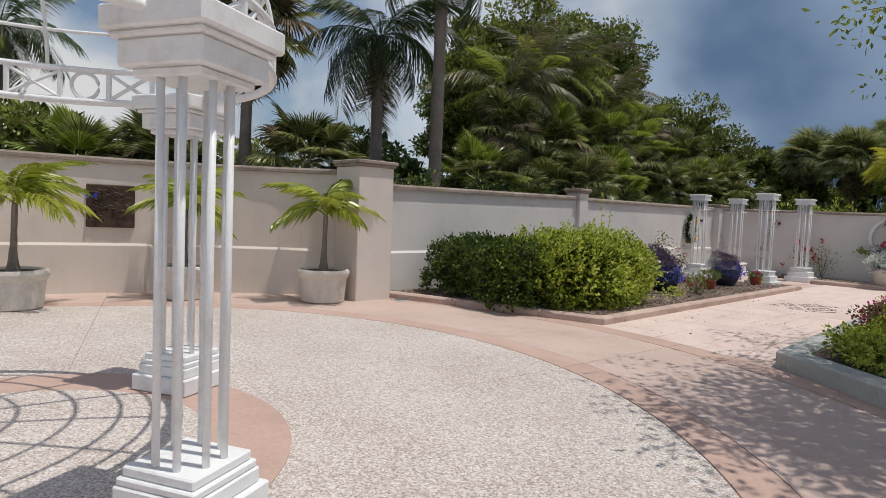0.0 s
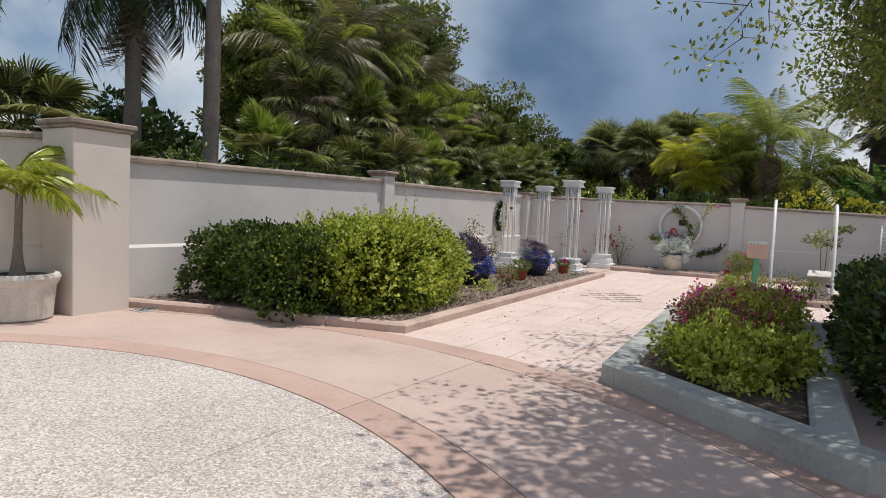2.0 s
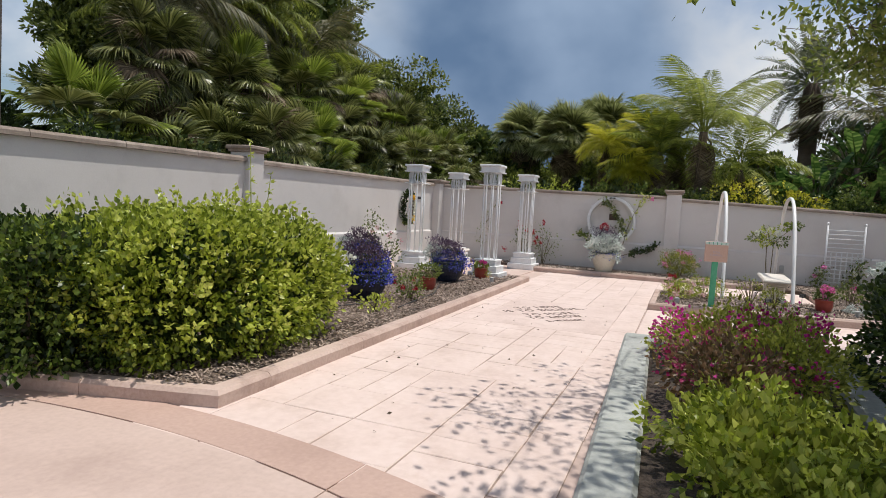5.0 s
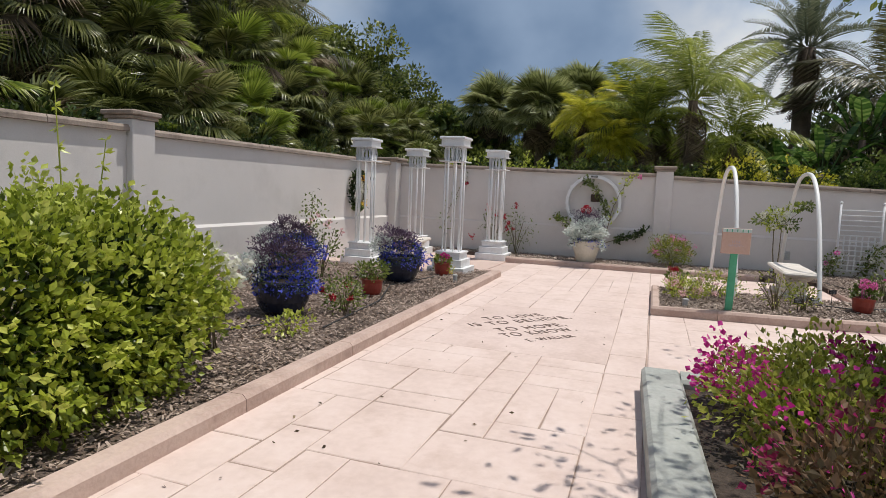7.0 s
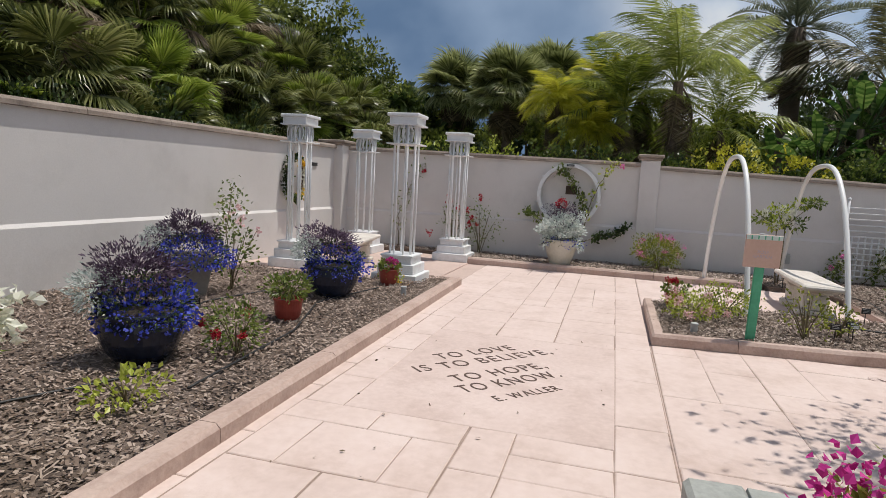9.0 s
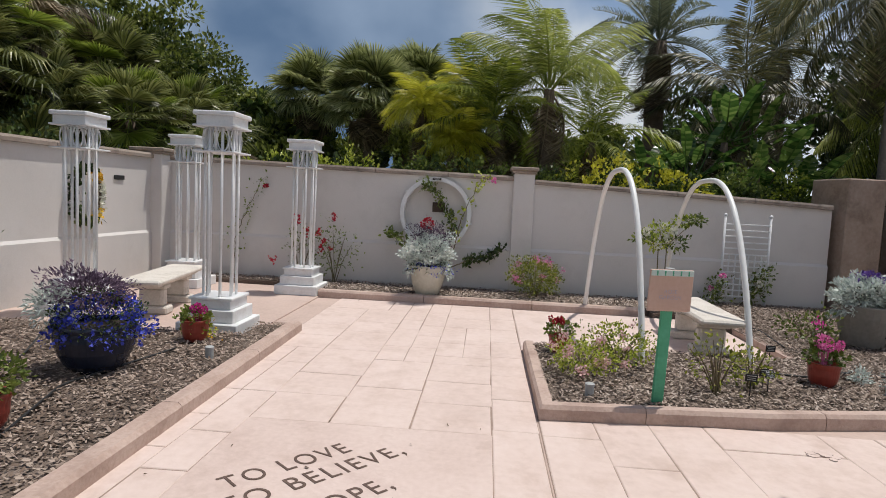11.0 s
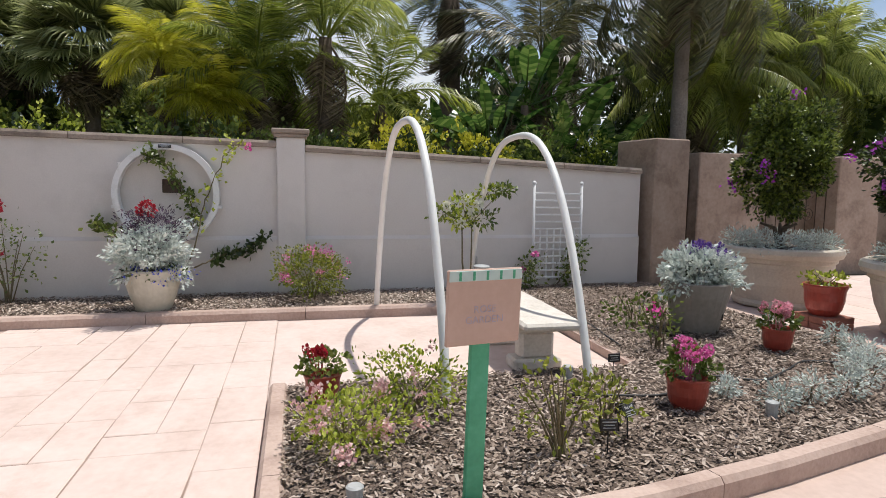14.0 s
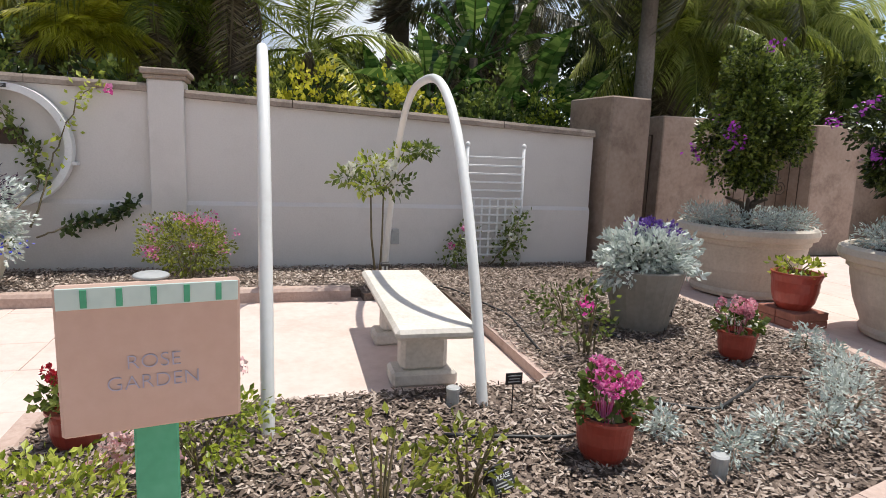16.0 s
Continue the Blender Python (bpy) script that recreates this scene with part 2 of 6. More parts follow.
CANE = surface("cane", [(0.10, 0.085, 0.04), (0.15, 0.12, 0.065), (0.20, 0.15, 0.09)], 6, 30, 0.8, 0.2)
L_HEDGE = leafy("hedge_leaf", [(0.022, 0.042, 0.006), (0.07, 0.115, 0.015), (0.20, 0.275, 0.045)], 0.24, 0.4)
L_OLIVE = leafy("olive_yellow_leaf", [(0.12, 0.145, 0.02), (0.30, 0.335, 0.045), (0.50, 0.52, 0.10)], 0.42, 0.42)
L_LIME = leafy("lime_leaf", [(0.13, 0.18, 0.018), (0.40, 0.47, 0.05), (0.64, 0.68, 0.15)], 0.42, 0.36)
L_MID = leafy("mid_leaf", [(0.07, 0.105, 0.02), (0.15, 0.20, 0.04), (0.28, 0.33, 0.075)], 0.35, 0.4)
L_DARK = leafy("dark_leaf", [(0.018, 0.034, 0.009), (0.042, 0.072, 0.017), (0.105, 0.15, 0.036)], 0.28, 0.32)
L_TREE = leafy("tree_leaf", [(0.065, 0.088, 0.018), (0.18, 0.22, 0.045), (0.38, 0.41, 0.10)], 0.48, 0.38, 0.5)
L_HANG = leafy("brownish_palm_leaf", [(0.04, 0.045, 0.019), (0.10, 0.102, 0.042), (0.23, 0.21, 0.095)], 0.38, 0.38)
L_OVER = leafy("overhang_leaf", [(0.1, 0.15, 0.025), (0.19, 0.24, 0.045), (0.3, 0.33, 0.08)], 0.5, 0.4)
L_FAN = leafy("fan_frond_leaf", [(0.045, 0.058, 0.018), (0.145, 0.168, 0.046), (0.36, 0.37, 0.14)], 0.42, 0.28)
L_FANLT = leafy("bright_fan_leaf", [(0.12, 0.17, 0.025), (0.25, 0.33, 0.048), (0.42, 0.48, 0.10)], 0.5, 0.30)
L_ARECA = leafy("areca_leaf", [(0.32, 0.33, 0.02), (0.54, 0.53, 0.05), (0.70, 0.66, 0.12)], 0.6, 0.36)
# areca leaf again in a darker tone, with the grove's shade in its colour
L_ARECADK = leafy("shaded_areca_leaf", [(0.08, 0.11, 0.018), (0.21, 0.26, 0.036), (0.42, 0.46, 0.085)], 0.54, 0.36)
L_PINN = leafy("feather_frond_leaf", [(0.14, 0.18, 0.04), (0.29, 0.34, 0.075), (0.50, 0.53, 0.17)], 0.56, 0.34)
L_DATE = leafy("date_frond_leaf", [(0.06, 0.075, 0.045), (0.14, 0.16, 0.095), (0.28, 0.30, 0.19)], 0.4, 0.42)
L_DEAD = leafy("dead_frond_leaf", [(0.055, 0.04, 0.024), (0.15, 0.112, 0.068), (0.32, 0.255, 0.165)], 0.2, 0.75)
L_BANANA = leafy("paddle_leaf", [(0.03, 0.075, 0.016), (0.075, 0.145, 0.03), (0.17, 0.25, 0.065)], 0.45, 0.2)
L_CAB = leafy("cabbage_palm_leaf", [(0.10, 0.12, 0.04), (0.25, 0.28, 0.10), (0.48, 0.50, 0.23)], 0.5, 0.32)
L_BOUG = leafy("bougainvillea_leaf", [(0.02, 0.033, 0.008), (0.065, 0.10, 0.018), (0.23, 0.29, 0.05)], 0.24, 0.38, 2.5)
L_RED = leafy("reddish_leaf", [(0.05, 0.042, 0.018), (0.13, 0.085, 0.038), (0.24, 0.14, 0.075)], 0.35, 0.5)
L_GOLD = leafy("golden_leaf", [(0.40, 0.40, 0.03), (0.62, 0.58, 0.05), (0.75, 0.70, 0.12)], 0.45, 0.4)
L_YOUNG = leafy("young_palm_leaf", [(0.19, 0.235, 0.025), (0.36, 0.41, 0.045), (0.53, 0.56, 0.10)], 0.42, 0.34)
L_SILVER = leafy("silver_leaf", [(0.38, 0.44, 0.41), (0.58, 0.64, 0.60), (0.76, 0.80, 0.76)], 0.2, 0.75, 6)
L_PURPLE = leafy("purple_leaf", [(0.05, 0.028, 0.05), (0.12, 0.075, 0.125), (0.24, 0.17, 0.24)], 0.2, 0.6, 6)
F_BLUE = leafy("blue_petal", [(0.02, 0.03, 0.26), (0.04, 0.06, 0.50), (0.12, 0.15, 0.75)], 0.2, 0.6)
F_PURPLE = leafy("purple_magenta_petal", [(0.28, 0.03, 0.34), (0.42, 0.06, 0.50), (0.56, 0.14, 0.64)], 0.3, 0.6)
F_SOFT = leafy("soft_pink_petal", [(0.66, 0.24, 0.34), (0.78, 0.38, 0.46), (0.85, 0.56, 0.60)], 0.3, 0.6)
F_VIOLET = leafy("violet_petal", [(0.06, 0.025, 0.18), (0.12, 0.05, 0.30), (0.20, 0.11, 0.42)], 0.2, 0.6)
F_MAG = leafy("magenta_petal", [(0.40, 0.012, 0.17), (0.62, 0.025, 0.29), (0.78, 0.07, 0.42)], 0.3, 0.6)
F_MAGDK = leafy("dark_magenta_petal", [(0.22, 0.012, 0.06), (0.38, 0.02, 0.12), (0.55, 0.05, 0.22)], 0.3, 0.6)
F_PINK = leafy("pink_petal", [(0.66, 0.09, 0.36), (0.78, 0.20, 0.50), (0.86, 0.42, 0.62)], 0.3, 0.6)
F_PALE = leafy("pale_pink_petal", [(0.70, 0.40, 0.42), (0.80, 0.55, 0.55), (0.86, 0.72, 0.68)], 0.3, 0.6)
F_RED = leafy("red_petal", [(0.30, 0.008, 0.02), (0.46, 0.015, 0.035), (0.60, 0.03, 0.06)], 0.25, 0.6)
F_WHITE = leafy("white_petal", [(0.70, 0.70, 0.58), (0.80, 0.80, 0.70), (0.86, 0.86, 0.80)], 0.25, 0.6)
F_YELLOW = leafy("yellow_petal", [(0.65, 0.33, 0.02), (0.78, 0.48, 0.03), (0.85, 0.62, 0.08)], 0.25, 0.6)

# ---- mesh tools ----
RNG = np.random.default_rng(7)


class Acc:
    """Vertices and faces gathered for one mesh."""

    def __init__(self):
        self.v, self.f, self.n = [], [], 0

    def add(self, verts, faces):
        verts = np.asarray(verts, float).reshape(-1, 3)
        self.v.append(verts)
        self.f.extend([[i + self.n for i in f] for f in faces])
        self.n += len(verts)
        return self

    def mesh(self, name, smooth=False):
        me = bpy.data.meshes.new(name)
        me.from_pydata(np.vstack(self.v).tolist(), [], self.f)
        if smooth:
            me.polygons.foreach_set("use_smooth", [True] * len(me.polygons))
        me.validate()
        me.update()
        return me


def thing(name, label, category, at=(0, 0, 0), group="", kind="", turn=0.0):
    ob = new(name)
    ob.matrix_world = pose(*at, 0, 0, turn)
    return tagged(ob, label, category, group, kind)


def part(name, acc, material, parent=None, label="", smooth=False, at=None, rot=(0, 0, 0), scale=None):
    """Links gathered geometry, or a mesh that is shared, as one object under its thing or part."""
    me = acc.mesh(name, smooth) if isinstance(acc, Acc) else acc
    if not me.materials:
        me.materials.append(material)
    ob = new(name, me)
    if parent:
        ob.parent = parent
    if at is not None:
        ob.matrix_local = pose(*at, *rot)
    if scale is not None:
        ob.scale = scale
    return tagged(ob, label)


def solid(name, acc, material, label, category, kind="", smooth=False, group=""):
    return tagged(part(name, acc, material, None, "", smooth), label, category, group, kind)


def hull(a, verts, faces):
    c = verts.mean(0)
    out = []
    for f in faces:
        p = verts[list(f)]
        nrm = np.cross(p[1] - p[0], p[2] - p[0])
        out.append(list(f) if nrm @ (p.mean(0) - c) > 0 else list(f)[::-1])
    return a.add(verts, out)


def box(a, lo, hi, b=0.01, m=None):
    """A chamfered box between two corners."""
    lo, hi = np.array(lo, float), np.array(hi, float)
    verts, idx = [], {}
    for sx in (0, 1):
        for sy in (0, 1):
            for sz in (0, 1):
                s = np.array((sx, sy, sz))
                corner = np.where(s == 1, hi, lo)
                inward = np.where(s == 1, -b, b)
                for ax in range(3):
                    p = corner + inward
                    p[ax] = corner[ax]
                    idx[(sx, sy, sz, ax)] = len(verts)
                    verts.append(p)
    verts = np.array(verts)
    faces = []
    for ax in range(3):
        o = [i for i in range(3) if i != ax]
        for s in (0, 1):
            quad = []
            for u, w in ((0, 0), (1, 0), (1, 1), (0, 1)):
                k = [0, 0, 0]
                k[ax], k[o[0]], k[o[1]] = s, u, w
                quad.append(idx[(*k, ax)])
            faces.append(quad)
        for u in (0, 1):
            for w in (0, 1):
                k0, k1 = [0, 0, 0], [0, 0, 0]
                k0[o[0]] = k1[o[0]] = u
                k0[o[1]] = k1[o[1]] = w
                k1[ax] = 1
                faces.append([idx[(*k0, o[0])], idx[(*k1, o[0])], idx[(*k1, o[1])], idx[(*k0, o[1])]])
    for sx in (0, 1):
        for sy in (0, 1):
            for sz in (0, 1):
                faces.append([idx[(sx, sy, sz, i)] for i in range(3)])
    if m is not None:
        v4 = np.c_[verts, np.ones(len(verts))] @ np.array(m).T
        verts = v4[:, :3]
    return hull(a, verts, faces)


def slab(a, poly, z0, z1, b=0.012):
    """A flat prism over a polygon (anticlockwise) with its upper edge chamfered."""
    poly = np.array(poly, float)
    nn = len(poly)
    prev, nxt = np.roll(poly, 1, 0), np.roll(poly, -1, 0)
    e0, e1 = poly - prev, nxt - poly
    n0 = np.c_[-e0[:, 1], e0[:, 0]] / (np.linalg.norm(e0, axis=1)[:, None] + 1e-9)
    n1 = np.c_[-e1[:, 1], e1[:, 0]] / (np.linalg.norm(e1, axis=1)[:, None] + 1e-9)
    mid = n0 + n1
    mid /= np.maximum((mid * n0).sum(1), 0.3)[:, None]
    inner = poly + mid * b
    v = np.vstack([np.c_[poly, np.full(nn, z0)], np.c_[poly, np.full(nn, z1 - b * 0.7)], np.c_[inner, np.full(nn, z1)]])
    f = [list(range(2 * nn, 3 * nn))]
    for i in range(nn):
        j = (i + 1) % nn
        f += [[i, j, nn + j, nn + i], [nn + i, nn + j, 2 * nn + j, 2 * nn + i]]
    return a.add(v, f)


def lathe(a, profile, seg=28, at=(0, 0, 0), squash=1.0):
    """A turned shape from (radius, height) pairs, bottom to top."""
    ang = np.linspace(0, 2 * np.pi, seg, endpoint=False)
    v = [np.c_[r * np.cos(ang) + at[0], squash * r * np.sin(ang) + at[1], np.full(seg, z + at[2])] for r, z in profile]
    f = []
    for k in range(len(profile) - 1):
        for i in range(seg):
            j = (i + 1) % seg
            f.append([k * seg + i, k * seg + j, (k + 1) * seg + j, (k + 1) * seg + i])
    f.append(list(range(seg))[::-1])
    f.append([(len(profile) - 1) * seg + i for i in range(seg)])
    return a.add(np.vstack(v), f)


def tube(a, pts, radii, seg=8, caps=True):
    """A tube along points."""
    pts = np.array(pts, float)
    nn = len(pts)
    radii = np.full(nn, radii) if np.isscalar(radii) else np.array(radii)
    tan = np.gradient(pts, axis=0)
    tan /= np.linalg.norm(tan, axis=1)[:, None] + 1e-9
    ref = np.array((0, 0, 1.0)) if abs(tan[:, 2]).mean() < 0.8 else np.array((1.0, 0, 0))
    s = np.cross(tan, ref)
    s /= np.linalg.norm(s, axis=1)[:, None] + 1e-9
    u = np.cross(s, tan)
    ang = np.linspace(0, 2 * np.pi, seg, endpoint=False)
    ring = s[:, None] * np.cos(ang)[None, :, None] + u[:, None] * np.sin(ang)[None, :, None]
    v = (pts[:, None] + ring * radii[:, None, None]).reshape(-1, 3)
    f = []
    for k in range(nn - 1):
        for i in range(seg):
            j = (i + 1) % seg
            f.append([k * seg + i, k * seg + j, (k + 1) * seg + j, (k + 1) * seg + i])
    if caps:
        f += [list(range(seg))[::-1], [(nn - 1) * seg + i for i in range(seg)]]
    return a.add(v, f)


def unit(v):
    return v / (np.linalg.norm(v, axis=-1, keepdims=True) + 1e-9)


def leaves(a, at, out, size, wide=0.5, fold=0.25, jitter=0.8):
    """One folded leaf at each place, pointing roughly outwards."""
    at, out = np.asarray(at, float), np.asarray(out, float)
    k = len(at)
    if not k:
        return a
    d = unit(unit(out) + jitter * RNG.normal(size=(k, 3)) * 0.6)
    side = unit(np.cross(d, RNG.normal(size=(k, 3))))
    up = np.cross(side, d)
    s = size * RNG.uniform(0.7, 1.3, (k, 1))
    v = np.stack([at, at + d * s * 0.5 + side * s * wide * 0.5 + up * s * fold * 0.3, at + d * s, at + d * s * 0.5 - side * s * wide * 0.5 + up * s * fold * 0.3], 1).reshape(-1, 3)
    i = np.arange(k) * 4
    f = np.c_[i, i + 1, i + 2].tolist() + np.c_[i, i + 2, i + 3].tolist()
    return a.add(v, f)


def blob_points(k, centre, radii, power=2.0, lump=0.25, inner=0.55, low=-1.0):
    """Places in the outer shell of a lumpy rounded body, and the way out of it."""
    d = unit(RNG.normal(size=(int(k * 2) + 12, 3)))
    d = d[d[:, 2] > low][:k]
    body = 1.0 / (np.abs(d) ** power).sum(1) ** (1 / power)
    ph = RNG.uniform(0, 6.28, (6, 1))
    fr = RNG.normal(size=(6, 3)) * 4.5
    wob = 1 + lump * np.sin(fr @ d.T + ph).mean(0) * 1.6
    r = body * wob * RNG.uniform(inner, 1.0, len(d)) ** 0.5
    p = d * r[:, None] * np.array(radii)
    return p + np.array(centre), d / np.array(radii)


def arc(c, r, a0, a1, k):
    t = np.radians(np.linspace(a0, a1, k))
    return np.c_[c[0] + r * np.cos(t), c[1] + r * np.sin(t)]


# ---- ground and paving ----
PLAZA, SPOKES = (-1.35, 5.04), (-1.1, 3.85)
AGG_R, RING_R, BAND_R0, BAND_R1 = 5.11, 5.47, 7.08, 7.45
SPOKE_ANGLES = (-4.0, 73.0, 163.0, 253.0, 356.0)
WALL_C, WALL_R = (-0.85, 4.5), 6.95
WALL_Y, WALL_X = 8.68, 19.38
SOIL_Z = 0.085

ground = Acc()
ground.add([(-1500, -1500, -0.06), (1500, -1500, -0.06), (1500, 1500, -0.06), (-1500, 1500, -0.06)], [[0, 1, 2, 3]])
solid("ground", ground, GRASS, "green ground that stretches away beyond the walls", "ground", "structure")

pave = Acc()
slab(pave, [(-14, -14), (20.2, -14), (20.2, 9.2), (6.5, 12.5), (-14, 14)], -0.05, -0.012, 0.004)
pavement = solid("pavement", pave, PINK, "pink-stained concrete courtyard paving with scattered stains", "pavement", "structure")


def sweep(a, pts, prof, closed=False, rise=None):
    """A cross-section (offset to the left, height) carried along a line on the plan with mitred corners."""
    pts = np.array(pts, float)
    nn, mm = len(pts), len(prof)
    if closed:
        d0, d1 = pts - np.roll(pts, 1, 0), np.roll(pts, -1, 0) - pts
    else:
        seg = np.diff(pts, axis=0)
        d0, d1 = np.vstack([seg[:1], seg]), np.vstack([seg, seg[-1:]])
    n0, n1 = unit(np.c_[-d0[:, 1], d0[:, 0]]), unit(np.c_[-d1[:, 1], d1[:, 0]])
    mid = n0 + n1
    mid /= np.maximum((mid * n0).sum(1), 0.35)[:, None]
    v = []
    for i in range(nn):
        for o, z in prof:
            lift = rise[i] if rise is not None and z > 1.2 else 0.0
            v.append((*(pts[i] + mid[i] * o), z + lift))
    f = []
    for i in range(nn if closed else nn - 1):
        j = (i + 1) % nn
        for k in range(mm):
            q = (k + 1) % mm
            f.append([i * mm + k, i * mm + q, j * mm + q, j * mm + k])
    if not closed:
        f += [list(range(mm))[::-1], [(nn - 1) * mm + k for k in range(mm)]]
    return a.add(v, f)


def on_circle(r, spoke):
    """The angle about the plaza's centre at which a joint spoke meets the circle of radius r."""
    d = np.array((math.cos(radians(spoke)), math.sin(radians(spoke))))
    o = np.array(SPOKES) - np.array(PLAZA)
    b = o @ d
    p = o + d * (-b + math.sqrt(b * b - o @ o + r * r))
    return math.degrees(math.atan2(p[1], p[0]))


def sector(r0, r1, a0, a1, k=14, gap=0.005):
    def ends(r):
        lo, hi = on_circle(r, a0), on_circle(r, a1)
        hi += 360 if hi < lo else 0
        g = np.degrees(gap / r)
        return lo + g, hi - g
    lo, hi = ends(r1)
    outer = arc(PLAZA, r1, lo, hi, k)
    if r0 < 0.02:
        return np.vstack([[SPOKES], outer])
    lo, hi = ends(r0)
    return np.vstack([arc(PLAZA, r0, hi, lo, k), outer])


# ---- walls ----
def wall_profile(top, thick=0.25):
    return [(-0.035, -0.05), (-0.035, 0.80), (0.0, 0.845), (0.0, top), (thick, top), (thick, -0.05)]


def coping_profile(top, thick=0.25):
    return [(-0.055, top), (-0.055, top + 0.05), (-0.035, top + 0.085), (thick + 0.035, top + 0.085), (thick + 0.055, top + 0.05), (thick + 0.055, top)]


def wall_run(name, pts, top, material, label, rise=None):
    w = Acc()
    sweep(w, pts, wall_profile(top), rise=rise)
    ob = solid(name, w, material, label, "wall", "structure")
    pts = np.array(pts, float)
    lens = np.linalg.norm(np.diff(pts, axis=0), axis=1)
    total, run = lens.sum(), np.r_[0, np.cumsum(lens)]
    count = max(1, round(total / 1.25))
    for i in range(count):
        s0, s1 = total * i / count + 0.004, total * (i + 1) / count - 0.004
        inside = [s for s in run if s0 < s < s1]
        ss = [s0, *inside, s1]
        line = [(np.interp(s, run, pts[:, 0]), np.interp(s, run, pts[:, 1])) for s in ss]
        c = Acc()
        up = [np.interp(s, run, rise) for s in ss] if rise is not None else None
        sweep(c, line, coping_profile(top + 0.002), rise=up)
        part("coping_stone", c, COPING, ob)
    return ob


def pilaster(x0, x1, y0, y1, top, material, label, cap=True):
    a = Acc()
    box(a, (x0, y0, -0.05), (x1, y1, top - 0.11), 0.012)
    ob = solid("pilaster", a, material, label, "pilaster", "structure")
    if cap:
        c = Acc()
        box(c, (x0 - 0.03, y0 - 0.03, top - 0.11), (x1 + 0.03, y1 + 0.03, top - 0.065), 0.008)
        box(c, (x0 - 0.06, y0 - 0.06, top - 0.064), (x1 + 0.06, y1 + 0.06, top), 0.014)
        part("cap", c, COPING, ob, "tan stone cap")
    return ob


wall_run("wall_curved", arc(WALL_C, WALL_R, 178, 40.0, 40), 2.20, CREAM, "curved cream stucco wall with a moulded band and stone coping")
wall_run("wall_north", [(5.0, WALL_Y), (11.20, WALL_Y)], 2.0, STUCCO, "white stucco garden wall with a moulded band and stone coping", rise=[-0.015, 0.075])
wall_run("wall_north", [(11.28, WALL_Y), (19.38, WALL_Y)], 2.0, STUCCO, "white stucco garden wall with a moulded band and stone coping", rise=[0.05, 0.105])
wall_run("wall_east", [(WALL_X, 8.60), (WALL_X, 2.18)], 2.0, STUCCO, "white stucco garden wall behind the rose bed", rise=[0.10, 0.0])
wall_run("wall_east", [(WALL_X, 2.12), (WALL_X, -0.5), (WALL_X, -3.0)], 1.98, STUCCO, "white stucco garden wall behind the bench", rise=[-0.015, -0.115, -0.22])
pilaster(4.28, 5.02, 8.38, 9.1, 2.44, CREAM, "stout cream stucco pilaster with a stone cap")
pilaster(11.05, 11.42, WALL_Y - 0.10, WALL_Y + 0.32, 2.345, STUCCO, "white stucco pilaster with a stone cap")
pilaster(19.05, 19.62, WALL_Y - 0.20, WALL_Y + 0.32, 2.29, STUCCO, "white stucco corner pilaster with a stone cap")
pilaster(WALL_X - 0.08, WALL_X + 0.30, 1.97, 2.33, 2.245, STUCCO, "white stucco pilaster with a stone cap")

# old brown wall beyond the garden's end
old = Acc()
box(old, (-0.46, -0.33, -0.05), (0.46, 0.33, 2.30), 0.02, pose(19.74, -3.42, 0, 0, 0, 8))
pil = solid("pilaster", old, OLD, "weathered brown stucco gate pier beside the white wall", "pilaster", "structure")
for y0, y1, x, top in ((-6.2, -4.85, 20.5, 2.2), (-8.8, -7.8, 20.4, 2.2), (-14.0, -10.4, 20.3, 2.2)):
    o = Acc()
    box(o, (x, y0, -0.05), (x + 0.5, y1, top), 0.02)
    solid("wall_far", o, OLD, "weathered brown stucco wall panel", "wall", "structure")
far = Acc()
box(far, (21.3, -14, -0.05), (21.6, -4.0, 2.05), 0.02)
solid("wall_back", far, OLD, "brown stucco wall behind the gate piers", "wall", "structure")


def gate(x, y0, y1, top):
    g = thing("iron_gate", "rusty brown iron gate leaf with vertical bars", "gate", (x, y0, 0))
    fr = Acc()
    w = y1 - y0
    tube(fr, [(0, 0, 0.05), (0, 0, top), (0, w, top), (0, w, 0.05), (0, 0, 0.05)], 0.018, 6)
    part("gate_frame", fr, BRONZE, g)
    for i in range(1, 7):
        b = Acc()
        tube(b, [(0, w * i / 7, 0.05), (0, w * i / 7, top)], 0.009, 6)
        part("bar", b, BRONZE, g)
    for i in range(5):
        s = Acc()
        t = np.linspace(0, 4.5 * np.pi, 30)
        r = 0.015 + 0.010 * t
        tube(s, np.c_[0 * t, w * (0.25 + 0.5 * (i % 2)) + r * np.cos(t), 0.4 + 0.36 * i + r * np.sin(t)], 0.008, 5)
        part("scroll", s, BRONZE, g, smooth=True)


gate(20.75, -4.83, -3.75, 1.9)
gate(20.65, -7.78, -6.22, 1.9)

# ---- kerbs and beds ----
KPROF = [(-0.085, -0.03), (-0.085, 0.085), (-0.055, 0.115), (0.055, 0.115), (0.085, 0.085), (0.085, -0.03)]


